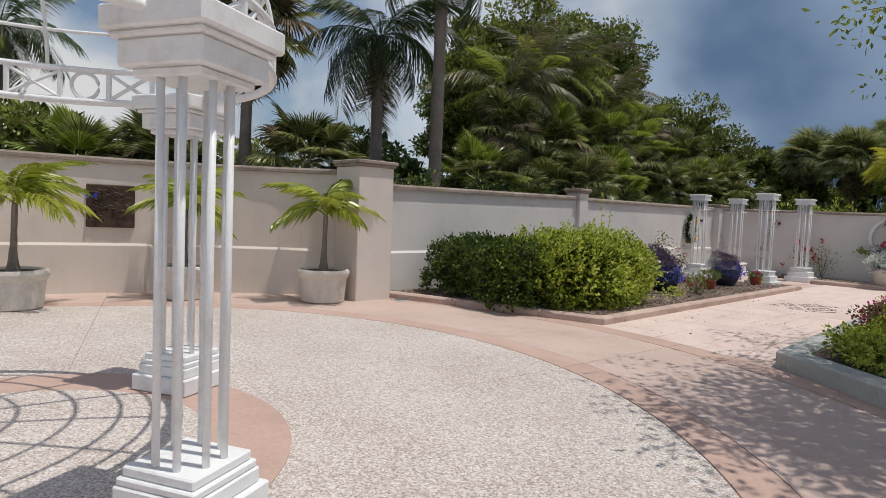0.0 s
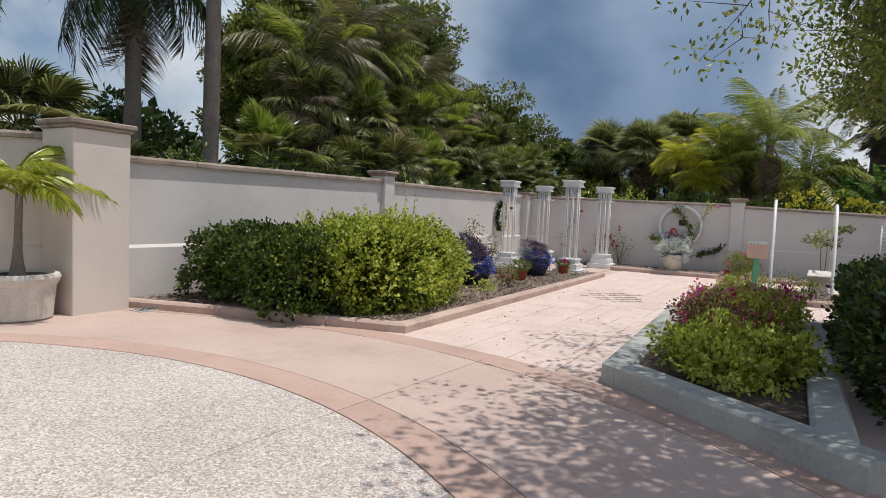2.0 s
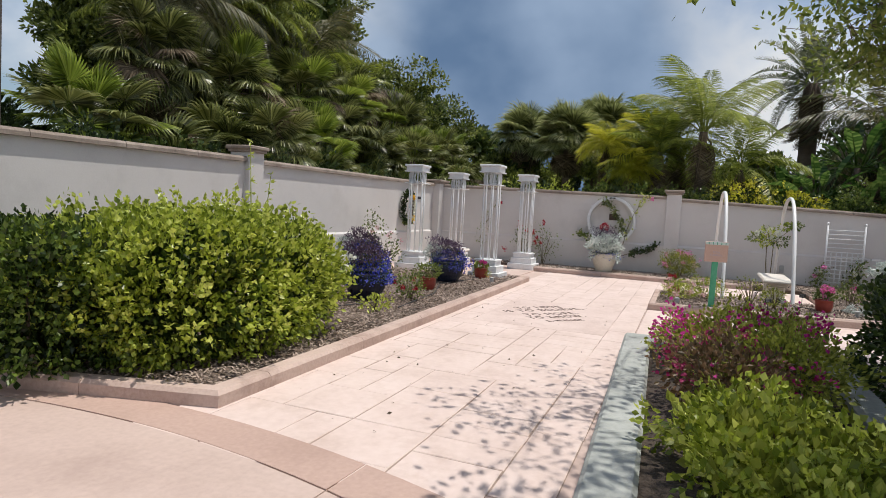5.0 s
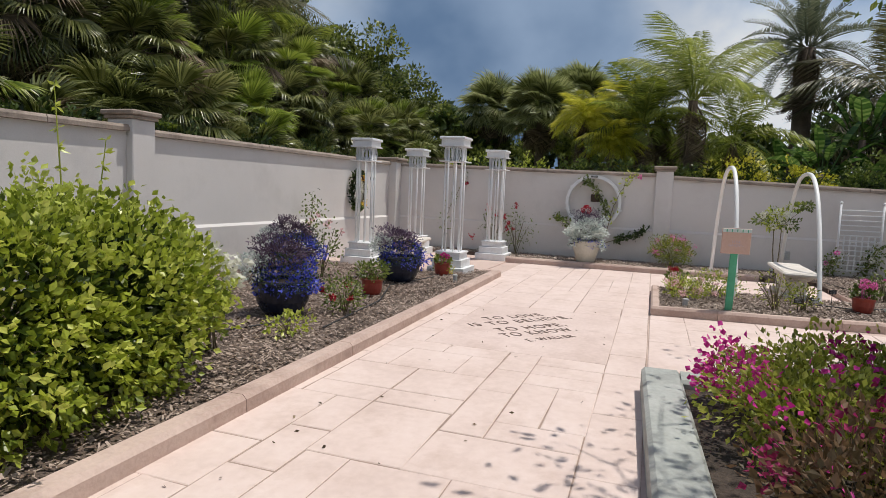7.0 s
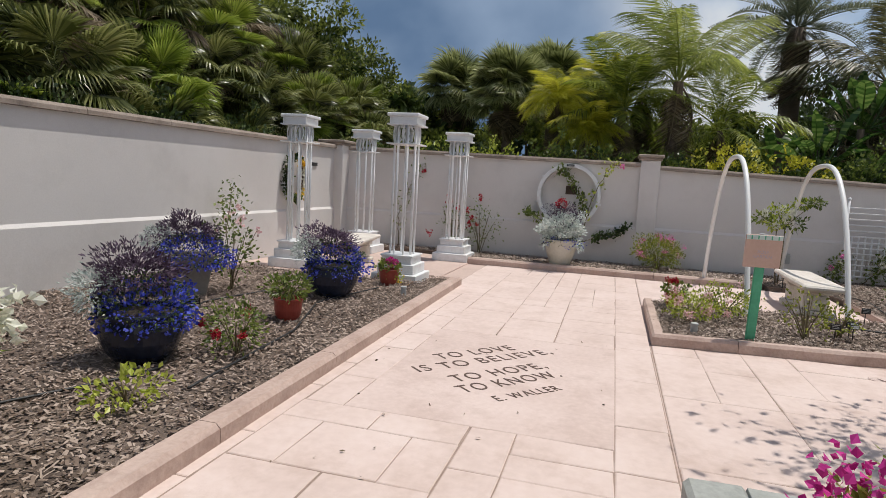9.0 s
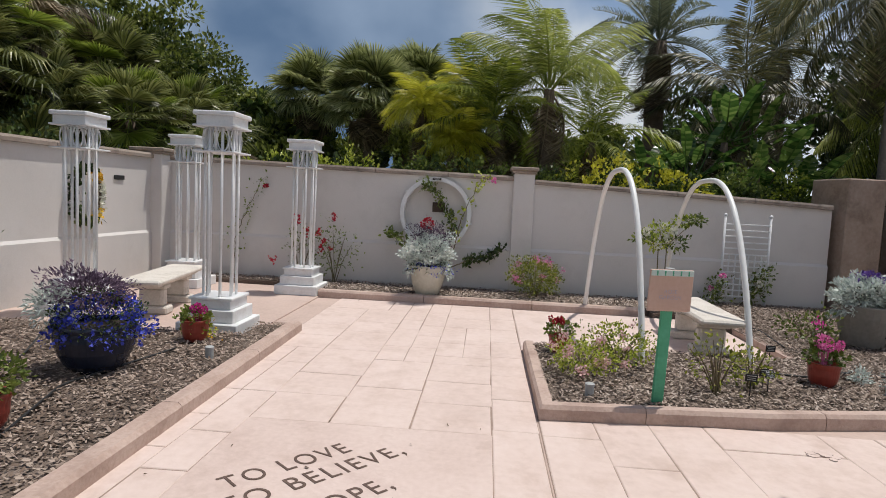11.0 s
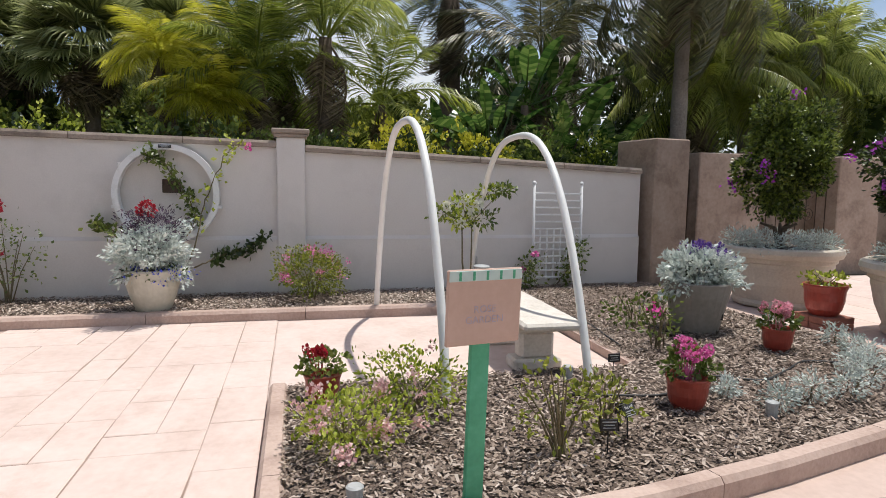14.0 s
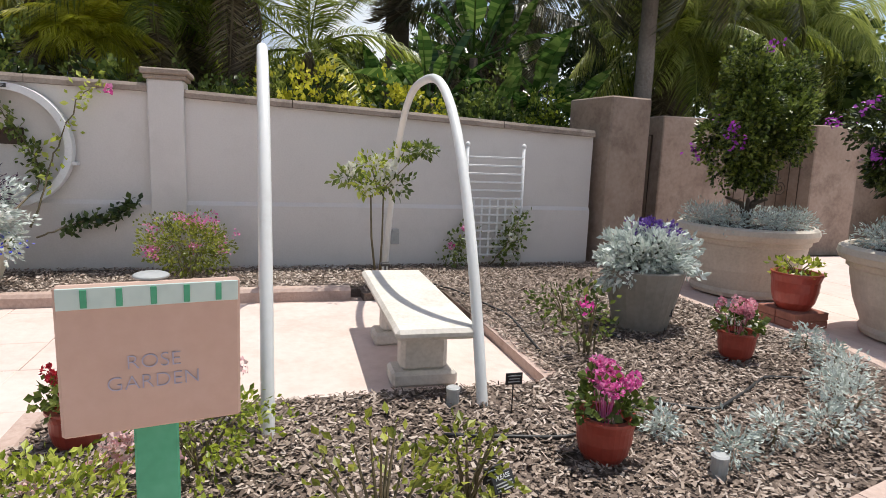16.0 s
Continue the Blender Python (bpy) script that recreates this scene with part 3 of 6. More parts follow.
def kerb(pts, label, prof=KPROF, material=None, name="kerb", step=1.5):
    """A kerb laid in cast lengths with hairline joints."""
    pts = np.array(pts, float)
    run = np.r_[0, np.cumsum(np.linalg.norm(np.diff(pts, axis=0), axis=1))]
    count = max(1, round(run[-1] / step))
    root = None
    for i in range(count):
        s0, s1 = run[-1] * i / count + (0.003 if i else 0), run[-1] * (i + 1) / count - (0.003 if i < count - 1 else 0)
        ss = [s0, *[s for s in run if s0 + 0.02 < s < s1 - 0.02], s1]
        a = Acc()
        sweep(a, [(np.interp(s, run, pts[:, 0]), np.interp(s, run, pts[:, 1])) for s in ss], prof)
        if root is None:
            root = thing(name, label, "kerb", kind="structure")
        part("kerb_length", a, material or KERB, root)
    return root


def bed(poly, name, label):
    a = Acc()
    slab(a, poly, -0.03, SOIL_Z, 0.02)
    return solid(name, a, BEDSOIL, label, "flower bed", "structure")


def in_poly(p, poly):
    poly = np.array(poly)
    x, y = p[:, 0], p[:, 1]
    inside = np.zeros(len(p), bool)
    j = len(poly) - 1
    for i in range(len(poly)):
        xi, yi, xj, yj = *poly[i], *poly[j]
        cross = ((yi > y) != (yj > y)) & (x < (xj - xi) * (y - yi) / (yj - yi + 1e-12) + xi)
        inside ^= cross
        j = i
    return inside


def mulch(poly, density, name, size=0.05, material=CHIP):
    poly = np.array(poly)
    lo, hi = poly.min(0), poly.max(0)
    k = int(density * np.prod(hi - lo))
    p = RNG.uniform(lo, hi, (k, 2))
    p = p[in_poly(p, poly)]
    k = len(p)
    a = Acc()
    ang, tilt = RNG.uniform(0, 6.28, k), RNG.normal(0, 0.3, k)
    ln, wd = size * RNG.uniform(0.5, 1.5, k), size * RNG.uniform(0.22, 0.6, k)
    d = np.c_[np.cos(ang), np.sin(ang), tilt] * ln[:, None] / 2
    s = np.c_[-np.sin(ang), np.cos(ang), RNG.normal(0, 0.3, k)] * wd[:, None] / 2
    c = np.c_[p, SOIL_Z + 0.010 + RNG.uniform(0, 0.022, k)]
    v = np.stack([c - d - s, c + d - s * 0.6, c + d * 0.9 + s, c - d * 0.8 + s], 1).reshape(-1, 3)
    i = np.arange(k) * 4
    a.add(v, np.c_[i, i + 1, i + 2, i + 3].tolist())
    return solid(name, a, material, "brown and grey wood-chip mulch spread over the bed", "mulch", "stuff")


LEFT_KERB = [(5.12, 8.62), (5.45, 7.6), (5.85, 6.3), (6.27, 4.79), (15.62, 4.95), (15.62, 5.15)]
LEFT_BED = [(5.2, 8.66), (5.55, 7.6), (5.92, 6.3), (6.36, 4.86), (15.56, 5.02), (15.56, 5.32), (15.0, 5.32), (15.0, 8.66)]
kerb(LEFT_KERB, "low pink concrete kerb round the hedge bed")
bed(LEFT_BED, "flower_bed", "dark soil bed under the hedge and flower pots")
FAR_KERB = [(18.15, 5.35), (18.15, 0.32)]
FAR_BED = [(18.2, 0.2), (19.36, 0.2), (19.36, 8.62), (18.9, 8.62), (18.9, 5.45), (18.2, 5.45)]
kerb(FAR_KERB, "low pink concrete kerb along the far wall")
bed(FAR_BED, "flower_bed", "dark soil strip along the far wall")
RIGHT_KERB = [(15.45, 2.22), (13.37, 2.22), (13.45, 1.3), (13.53, 0.5), (13.70, -0.4), (13.90, -1.25), (14.03, -1.75), (14.34, -2.4), (14.87, -2.95), (15.7, -3.2)]
RIGHT_BED = [(15.43, 2.18), (13.42, 2.18), (13.50, 1.3), (13.58, 0.5), (13.75, -0.4), (13.95, -1.25), (14.08, -1.72), (14.39, -2.35), (14.90, -2.9), (15.72, -3.14), (16.6, -2.95),
             (17.4, -2.95), (18.6, -3.4), (19.36, -3.35), (19.36, 0.2), (17.95, 0.2), (17.95, -0.62), (15.43, -0.62)]
kerb(RIGHT_KERB, "low pink concrete kerb round the rose bed", [(o * 0.75, z) for o, z in KPROF])
kerb([(15.7, -3.12), (16.5, -3.0), (17.4, -3.0), (18.9, -3.5)], "pale buried kerb edge behind the grey pot", [(-0.05, 0), (-0.05, 0.10), (0.05, 0.10), (0.05, 0)])
bed(RIGHT_BED[::-1], "flower_bed", "dark soil bed planted with roses and pots")
mulch(LEFT_BED, 1300, "mulch", 0.034, CHIPBROWN)
mulch(FAR_BED, 1600, "mulch", 0.034)
mulch(RIGHT_BED, 2700, "mulch", 0.032)
pad = Acc()
slab(pad, [(15.45, -0.60), (17.93, -0.60), (17.93, 2.30), (15.45, 2.30)], -0.02, 0.012, 0.012)
solid("bench_pad", pad, STAMP, "pale pink concrete pad under the bench", "paving slab", "structure")
kerb([(15.50, -0.64), (17.1, -0.68)], "pale concrete edge beside the bench", [(-0.06, -0.02), (-0.06, 0.09), (0.06, 0.09), (0.06, -0.02)])
pad = Acc()
slab(pad, [(15.02, 5.34), (18.88, 5.34), (18.88, 8.64), (15.02, 8.64)], -0.02, 0.012, 0.012)
solid("tower_pad", pad, PINK, "pink concrete pad under the white towers", "paving slab", "structure")

# grey raised planter
GREY_PROF = [(-0.14, -0.03), (-0.14, 0.165), (-0.115, 0.19), (0.115, 0.19), (0.14, 0.165), (0.14, -0.03)]
planter = kerb([(4.35, 0.20), (5.72, 2.03), (9.98, 2.20)], "raised planter edge of worn grey-green painted concrete", GREY_PROF, GREY, "planter_wall", 2.6)
kerb([(9.86, 2.06), (9.86, 0.5)], "grey painted concrete end of the raised planter", GREY_PROF, GREY, "planter_wall", 3)
kerb([(4.50, 0.42), (9.9, 0.42)], "worn grey concrete dividing edge before the dark hedge", [(-0.13, -0.03), (-0.13, 0.17), (-0.1, 0.2), (0.1, 0.2), (0.13, 0.17), (0.13, -0.03)], GREY, "planter_wall", 2.2)
GREY_BED = [(4.75, 0.55), (9.75, 0.55), (9.75, 2.05), (5.85, 1.95)]
a = Acc()
slab(a, GREY_BED, -0.02, 0.13, 0.02)
solid("flower_bed", a, SOIL, "dark soil in the raised planter", "flower bed", "structure")

# ---- garden towers ----


def ellipse_ring(a, c, u, w, ru, rw, r, seg=18):
    t = np.linspace(0, 2 * np.pi, seg + 1)
    c, u, w = np.array(c), np.array(u), np.array(w)
    tube(a, c + np.outer(np.cos(t) * ru, u) + np.outer(np.sin(t) * rw, w), r, 5, caps=False)


def tower(label, at, turn=0.0, k=1.0, height=2.44, category="tower", name="garden_tower", plinths=((0.34, 0.15), (0.275, 0.14), (0.225, 0.10)), posts=0.158, r=0.0165):
    g = thing(name, label, category, at, "white garden towers" if name == "garden_tower" else "pavilion columns", turn=turn)
    z = 0.0
    for half, h in plinths:
        a = Acc()
        box(a, (-half * k, -half * k, z), (half * k, half * k, z + h), 0.008)
        if half == plinths[-1][0]:
            box(a, (-half * k - 0.02, -half * k - 0.02, z + h), (half * k + 0.02, half * k + 0.02, z + h + 0.03), 0.006)
            z += 0.03
        part("plinth", a, WHITE, g)
        z += h
    p = posts * k
    near = p * 0.45
    cap0 = height - 0.17
    for dx, dy in ((p, near), (p, -near), (-p, near), (-p, -near), (near, p), (-near, p), (near, -p), (-near, -p)):
        a = Acc()
        tube(a, [(dx, dy, z), (dx, dy, cap0)], r * k, 10)
        part("post", a, WHITE, g, smooth=True)
    collar = height - 0.44
    a = Acc()
    q = p + 0.075
    box(a, (-q, -q, collar), (q, q, collar + 0.018), 0.004)
    part("collar_plate", a, WHITE, g)
    for dx, dy in ((1, 0), (-1, 0), (0, 1), (0, -1)):
        a = Acc()
        tube(a, [(dx * p, dy * p, collar + 0.018), (dx * p, dy * p, cap0)], r * k * 0.9, 8)
        part("short_post", a, WHITE, g, smooth=True)
        a = Acc()
        for s in (-0.5, 0.5):
            ux, uy = -dy, dx
            ellipse_ring(a, (dx * p + ux * s * p, dy * p + uy * s * p, (collar + cap0 + 0.018) / 2), (ux, uy, 0), (0, 0, 1), p * 0.40, (cap0 - collar) / 2 - 0.012, 0.007)
        part("fretwork", a, WHITE, g, smooth=True)
    a = Acc()
    w = 0.235 * k
    box(a, (-w, -w, cap0), (w, w, cap0 + 0.022), 0.004)
    box(a, (-w + 0.03, -w + 0.03, cap0 + 0.022), (w - 0.03, w - 0.03, height - 0.05), 0.006)
    box(a, (-w, -w, height - 0.05), (w, w, height), 0.010)
    part("capital", a, WHITE, g)
    return g


TL = "tall white metal trellis tower with square cap on stepped plinth"
for x, y in ((15.37, 5.72), (18.34, 5.70), (15.86, 7.72), (18.36, 7.64)):
    tower(TL, (x, y, 0.012))

# ---- domed pavilion ----
GAZ = (-1.28, 4.24)
GAZ_R = 1.66
gz = Acc()
ga = np.linspace(0, 2 * np.pi, 64, endpoint=False)
gz.add(np.vstack([np.c_[GAZ[0] + 1.84 * np.cos(ga), GAZ[1] + 1.84 * np.sin(ga), np.full(64, 0.008)], np.c_[GAZ[0] + 1.84 * np.cos(ga), GAZ[1] + 1.84 * np.sin(ga), np.full(64, -0.01)]]),
       [list(range(64))] + [[i, 64 + i, 64 + (i + 1) % 64, (i + 1) % 64] for i in range(64)])
solid("pavilion_ring_paving", gz, RING, "smooth pink concrete ring under the white pavilion", "paving", "structure")
gz = Acc()
gz.add(np.vstack([np.c_[GAZ[0] + 1.32 * np.cos(ga), GAZ[1] + 1.32 * np.sin(ga), np.full(64, 0.013)], np.c_[GAZ[0] + 1.32 * np.cos(ga), GAZ[1] + 1.32 * np.sin(ga), np.full(64, 0.0)]]),
       [list(range(64))] + [[i, 64 + i, 64 + (i + 1) % 64, (i + 1) % 64] for i in range(64)])
solid("pavilion_floor", gz, PEBBLE, "round pebble-aggregate floor inside the pavilion ring", "paving", "structure")


def column(at, turn):
    g = thing("pavilion_column", "white pavilion column of four slim posts on stepped plinth", "column", at, "pavilion columns", turn=turn)
    z = 0.0
    for half, h in ((0.27, 0.13), (0.235, 0.08), (0.225, 0.04), (0.205, 0.05)):
        a = Acc()
        box(a, (-half, -half, z), (half, half, z + h), 0.008)
        part("plinth", a, WHITE, g)
        z += h
    for dx, dy in ((0.15, 0.062), (0.15, -0.062), (-0.15, 0.062), (-0.15, -0.062), (0.062, 0.15), (-0.062, 0.15), (0.062, -0.15), (-0.062, -0.15)):
        a = Acc()
        tube(a, [(dx, dy, z), (dx, dy, 2.10)], 0.019, 12)
        part("post", a, WHITE, g, smooth=True)
    a = Acc()
    box(a, (-0.19, -0.19, 2.08), (0.19, 0.19, 2.12), 0.008)
    box(a, (-0.235, -0.235, 2.12), (0.235, 0.235, 2.24), 0.010)
    box(a, (-0.26, -0.26, 2.24), (0.26, 0.26, 2.27), 0.010)
    box(a, (-0.29, -0.29, 2.27), (0.29, 0.29, 2.38), 0.012)
    part("capital", a, WHITE, g)


for ang in (-64, 27, 117, 207):
    t = radians(ang)
    column((GAZ[0] + GAZ_R * math.cos(t), GAZ[1] + GAZ_R * math.sin(t), 0.012), ang + 2)
dome = thing("pavilion_dome", "open white metal dome with ring frieze of crosses and circles", "pavilion", (GAZ[0], GAZ[1], 2.36))
for z, r in ((0.0, 0.030), (0.26, 0.026)):
    a = Acc()
    t = np.linspace(0, 2 * np.pi, 97)
    tube(a, np.c_[GAZ_R * np.cos(t), GAZ_R * np.sin(t), np.full(97, z)], r, 8, caps=False)
    part("frieze_rail", a, WHITE, dome, smooth=True)
for i in range(28):
    t0, t1 = 2 * np.pi * i / 28, 2 * np.pi * (i + 1) / 28
    tm = (t0 + t1) / 2
    a = Acc()
    tube(a, [(GAZ_R * math.cos(t0), GAZ_R * math.sin(t0), 0.0), (GAZ_R * math.cos(t0), GAZ_R * math.sin(t0), 0.26)], 0.022, 6)
    part("frieze_post", a, WHITE, dome)
    a = Acc()
    if i % 2:
        for za, zb in ((0.02, 0.24), (0.24, 0.02)):
            tube(a, [(GAZ_R * math.cos(t0), GAZ_R * math.sin(t0), za), (GAZ_R * math.cos(t1), GAZ_R * math.sin(t1), zb)], 0.016, 6)
        part("frieze_cross", a, WHITE, dome)
    else:
        ellipse_ring(a, (GAZ_R * math.cos(tm), GAZ_R * math.sin(tm), 0.13), (-math.sin(tm), math.cos(tm), 0), (0, 0, 1), 0.105, 0.105, 0.016, 20)
        part("frieze_circle", a, WHITE, dome, smooth=True)
for i in range(16):
    t0 = 2 * np.pi * i / 16
    e = np.linspace(0, np.pi / 2 * 0.97, 16)
    a = Acc()
    tube(a, np.c_[GAZ_R * np.cos(e) * math.cos(t0), GAZ_R * np.cos(e) * math.sin(t0), 0.28 + 1.1 * np.sin(e)], 0.015, 6)
    part("dome_rib", a, WHITE, dome, smooth=True)
for e in (0.25, 0.5, 0.75, 1.0, 1.25):
    a = Acc()
    t = np.linspace(0, 2 * np.pi, 65)
    tube(a, np.c_[GAZ_R * math.cos(e) * np.cos(t), GAZ_R * math.cos(e) * np.sin(t), np.full(65, 0.28 + 1.1 * math.sin(e))], 0.015, 6, caps=False)
    part("dome_hoop", a, WHITE, dome, smooth=True)

# ---- arches, bench, ring, trellis, sign ----


def hoop(y, back, x0, x1, h, label):
    t = np.linspace(-1, 1, 81)
    u = np.sin(t * np.pi / 2)
    a = Acc()
    pts = np.c_[(x0 + x1) / 2 + u * (x1 - x0) / 2, (y + back) / 2 + u * (back - y) / 2, SOIL_Z - 0.05 + (h - SOIL_Z) * (1 - np.abs(u) ** 2.75)]
    tube(a, pts, 0.033, 12)
    return solid("arch_hoop", a, PVC, label, "arch", group="white hoops", smooth=True)


hoop(1.10, 1.17, 15.0, 18.22, 2.15, "slender white pipe arch standing over the rose bed")
hoop(-0.05, -0.17, 15.17, 18.9, 2.09, "slender white pipe arch standing behind the bench")


def bench(at, turn, label):
    g = thing("bench", label, "bench", at, "cast-stone benches", turn=turn)
    a = Acc()
    box(a, (-0.88, -0.25, 0.41), (0.88, 0.25, 0.475), 0.022)
    part("seat", a, STONE, g)
    a = Acc()
    box(a, (-0.72, -0.18, 0.37), (0.72, 0.18, 0.413), 0.014)
    part("seat_apron", a, STONE, g)
    for s in (-0.42, 0.42):
        a = Acc()
        box(a, (s - 0.12, -0.21, 0.0), (s + 0.12, 0.21, 0.10), 0.02)
        box(a, (s - 0.085, -0.15, 0.09), (s + 0.085, 0.15, 0.33), 0.03)
        box(a, (s - 0.10, -0.18, 0.32), (s + 0.10, 0.18, 0.375), 0.012)
        part("leg", a, STONE, g)
    return g


bench((16.2, 0.14, 0.012), -2, "sun-bleached cast-stone bench on a concrete pad")
bench((16.5, 6.98, 0.012), 9, "cream cast-stone bench between the white towers")

rg = thing("moon_ring", "round white ring frame mounted on the stucco wall", "wall ring", (WALL_X - 0.02, 3.65, 1.385))
a = Acc()
t = np.linspace(0, 2 * np.pi, 65)[:-1]
v, f = [], []
for r, x in ((0.62, -0.14), (0.55, -0.14), (0.55, -0.02), (0.62, -0.02)):
    v.append(np.c_[np.full(64, x), r * np.cos(t), r * np.sin(t)])
for k in range(4):
    for i in range(64):
        f.append([k * 64 + i, k * 64 + (i + 1) % 64, ((k + 1) % 4) * 64 + (i + 1) % 64, ((k + 1) % 4) * 64 + i])
a.add(np.vstack(v), f)
part("ring_rim", a, WHITE, rg, smooth=False)
for ang in (-15, 35, 195):
    a = Acc()
    c, s = math.cos(radians(ang)), math.sin(radians(ang))
    box(a, (-0.10, 0.62 * c - 0.04, 0.62 * s - 0.02), (0.02, 0.62 * c + 0.04, 0.62 * s + 0.02), 0.004)
    part("bracket", a, WHITE, rg)
a = Acc()
box(a, (-0.152, -0.075, 0.565), (-0.141, 0.075, 0.605), 0.002)
tag = part("name_plate", a, BLACK, rg, "small black name plate")
a = Acc()
for zz, w in ((0.592, 0.055), (0.577, 0.04)):
    box(a, (-0.1545, -w, zz - 0.004), (-0.1525, w, zz + 0.004), 0.0005)
part("lettering", a, LENSGREY, tag, "unreadable pale lettering")
a = Acc()
box(a, (WALL_X - 0.03, 3.50, 1.40), (WALL_X + 0.002, 3.72, 1.57), 0.006)
solid("wall_plaque", a, BRONZE, "small dark bronze plaque fixed to the wall", "plaque")
a = Acc()
box(a, (18.0, WALL_Y - 0.02, 1.69), (18.26, WALL_Y + 0.002, 1.76), 0.004)
solid("wall_plaque", a, BLACK, "small black plaque beside the wreath", "plaque")
a = Acc()
box(a, (WALL_X - 0.075, -0.42, 0.36), (WALL_X - 0.035, -0.32, 0.52), 0.006)
box(a, (WALL_X - 0.095, -0.41, 0.50), (WALL_X - 0.035, -0.33, 0.55), 0.006)
solid("outlet_box", a, LENSGREY, "grey weatherproof outlet box on the wall", "outlet box")

tr_ = thing("trellis", "white lattice trellis leaning on the stucco wall", "trellis", (WALL_X - 0.16, -1.60, SOIL_Z))
for y in (-0.37, 0.37):
    a = Acc()
    tube(a, [(0, y, -0.03), (0.03, y, 1.50)], 0.020, 8)
    lathe(a, [(0.012, 1.48), (0.030, 1.50), (0.028, 1.525), (0.008, 1.545)], 10, (0.03, y, 0))
    part("upright", a, WHITE, tr_, smooth=True)
for i in range(13):
    z = 0.14 + i * 0.101
    a = Acc()
    box(a, (0.0, -0.36, z), (0.012, 0.36, z + 0.024), 0.003)
    part("slat", a, WHITE, tr_)
for i in range(1, 7):
    y = -0.37 + i * 0.74 / 7
    a = Acc()
    box(a, (0.014, y - 0.013, 0.12), (0.024, y + 0.013, 0.86), 0.003)
    part("slat", a, WHITE, tr_)

sg = thing("garden_sign", "faded peach garden sign board on a green post", "sign", (13.60, 1.38, SOIL_Z - 0.03), turn=0)
sg.matrix_world = pose(13.61, 1.335, SOIL_Z, 0, -3.0, 10)
a = Acc()
box(a, (-0.012, -0.045, 0.0), (0.018, 0.045, 0.98), 0.005)
part("post", a, GREENPOST, sg, "bright green painted post")
a = Acc()
tube(a, [(0.012, 0.0, 0.97), (0.012, 0.0, 1.09)], 0.014, 8)
lathe(a, [(0.012, 1.086), (0.034, 1.089), (0.037, 1.094), (0.032, 1.097)], 20, (0.012, 0.0, 0.0))
part("cap_disc", a, LENSGREY, sg, "small pale grey disc on top of the post", smooth=True)
bd = Acc()
box(bd, (-0.034, -0.175, 0.765), (-0.014, 0.175, 1.09), 0.006)
bd = part("board", bd, BOARD, sg, "faded peach board")
a = Acc()
box(a, (-0.0385, -0.17, 1.042), (-0.0345, 0.17, 1.086), 0.001)
part("top_strip", a, PALEBLUE, bd, "pale blue painted strip")
for i in range(5):
    a = Acc()
    y = -0.13 + i * 0.063
    box(a, (-0.041, y - 0.006, 1.045), (-0.0388, y + 0.006, 1.083), 0.001)
    part("painted_stem", a, GREENPOST, bd, "little green painted stem")
for text, z in (("ROSE", 0.905), ("GARDEN", 0.86)):
    cu = bpy.data.curves.new("lettering", "FONT")
    cu.body, cu.size, cu.extrude, cu.align_x, cu.offset = text, 0.045, 0.0008, "CENTER", -0.0008
    tmp = new("lettering", cu)
    me = bpy.data.meshes.new_from_object(tmp.evaluated_get(bpy.context.evaluated_depsgraph_get()))
    bpy.data.objects.remove(tmp)
    me.materials.clear()
    part("lettering", me, FADED, bd, "faded lilac lettering", at=(-0.0355, 0, z), rot=(90, 0, -90))

rel = thing("relief_panel", "dark bronze relief panel set into the cream wall", "relief", turn=0)
ra = 73.2
rc = Vector((WALL_C[0] + (WALL_R - 0.02) * math.cos(radians(ra)), WALL_C[1] + (WALL_R - 0.02) * math.sin(radians(ra)), 1.47))
rel.matrix_world = pose(*rc, 0, 0, ra - 90)
a = Acc()
box(a, (-0.36, -0.03, -0.36), (0.36, 0.03, 0.36), 0.012)
part("panel", a, BRONZE, rel)
for i in range(44):
    c = RNG.uniform(-0.29, 0.29, 2)
    t = np.linspace(0, RNG.uniform(2, 5), 10)
    r = 0.025 + 0.014 * t
    a = Acc()
    tube(a, np.c_[c[0] + r * np.cos(t), np.full(10, -0.034), c[1] + r * np.sin(t)], 0.013, 5)
    part("relief_scroll", a, BRONZE, rel, smooth=True)
a = Acc()
for s in (-1, 1):
    a.add([(-0.28 + s * 0.01, -0.05, 0.17), (-0.28 + s * 0.09, -0.06, 0.23), (-0.28 + s * 0.07, -0.06, 0.10)], [[0, 1, 2]])
part("blue_ornament", a, F_BLUE, rel, "small bright blue ornament")

dr = thing("drain_cover", "small grey metal drain cover beside the kerb", "drain", (5.15, 8.15, 0.004))
a = Acc()
box(a, (-0.19, -0.12, -0.01), (0.19, 0.12, 0.008), 0.003)
part("plate", a, LENSGREY, dr)
for i in range(6):
    a = Acc()
    box(a, (-0.15 + i * 0.055, -0.09, 0.008), (-0.125 + i * 0.055, 0.09, 0.012), 0.002)
    part("slot_bar", a, BLACK, dr)

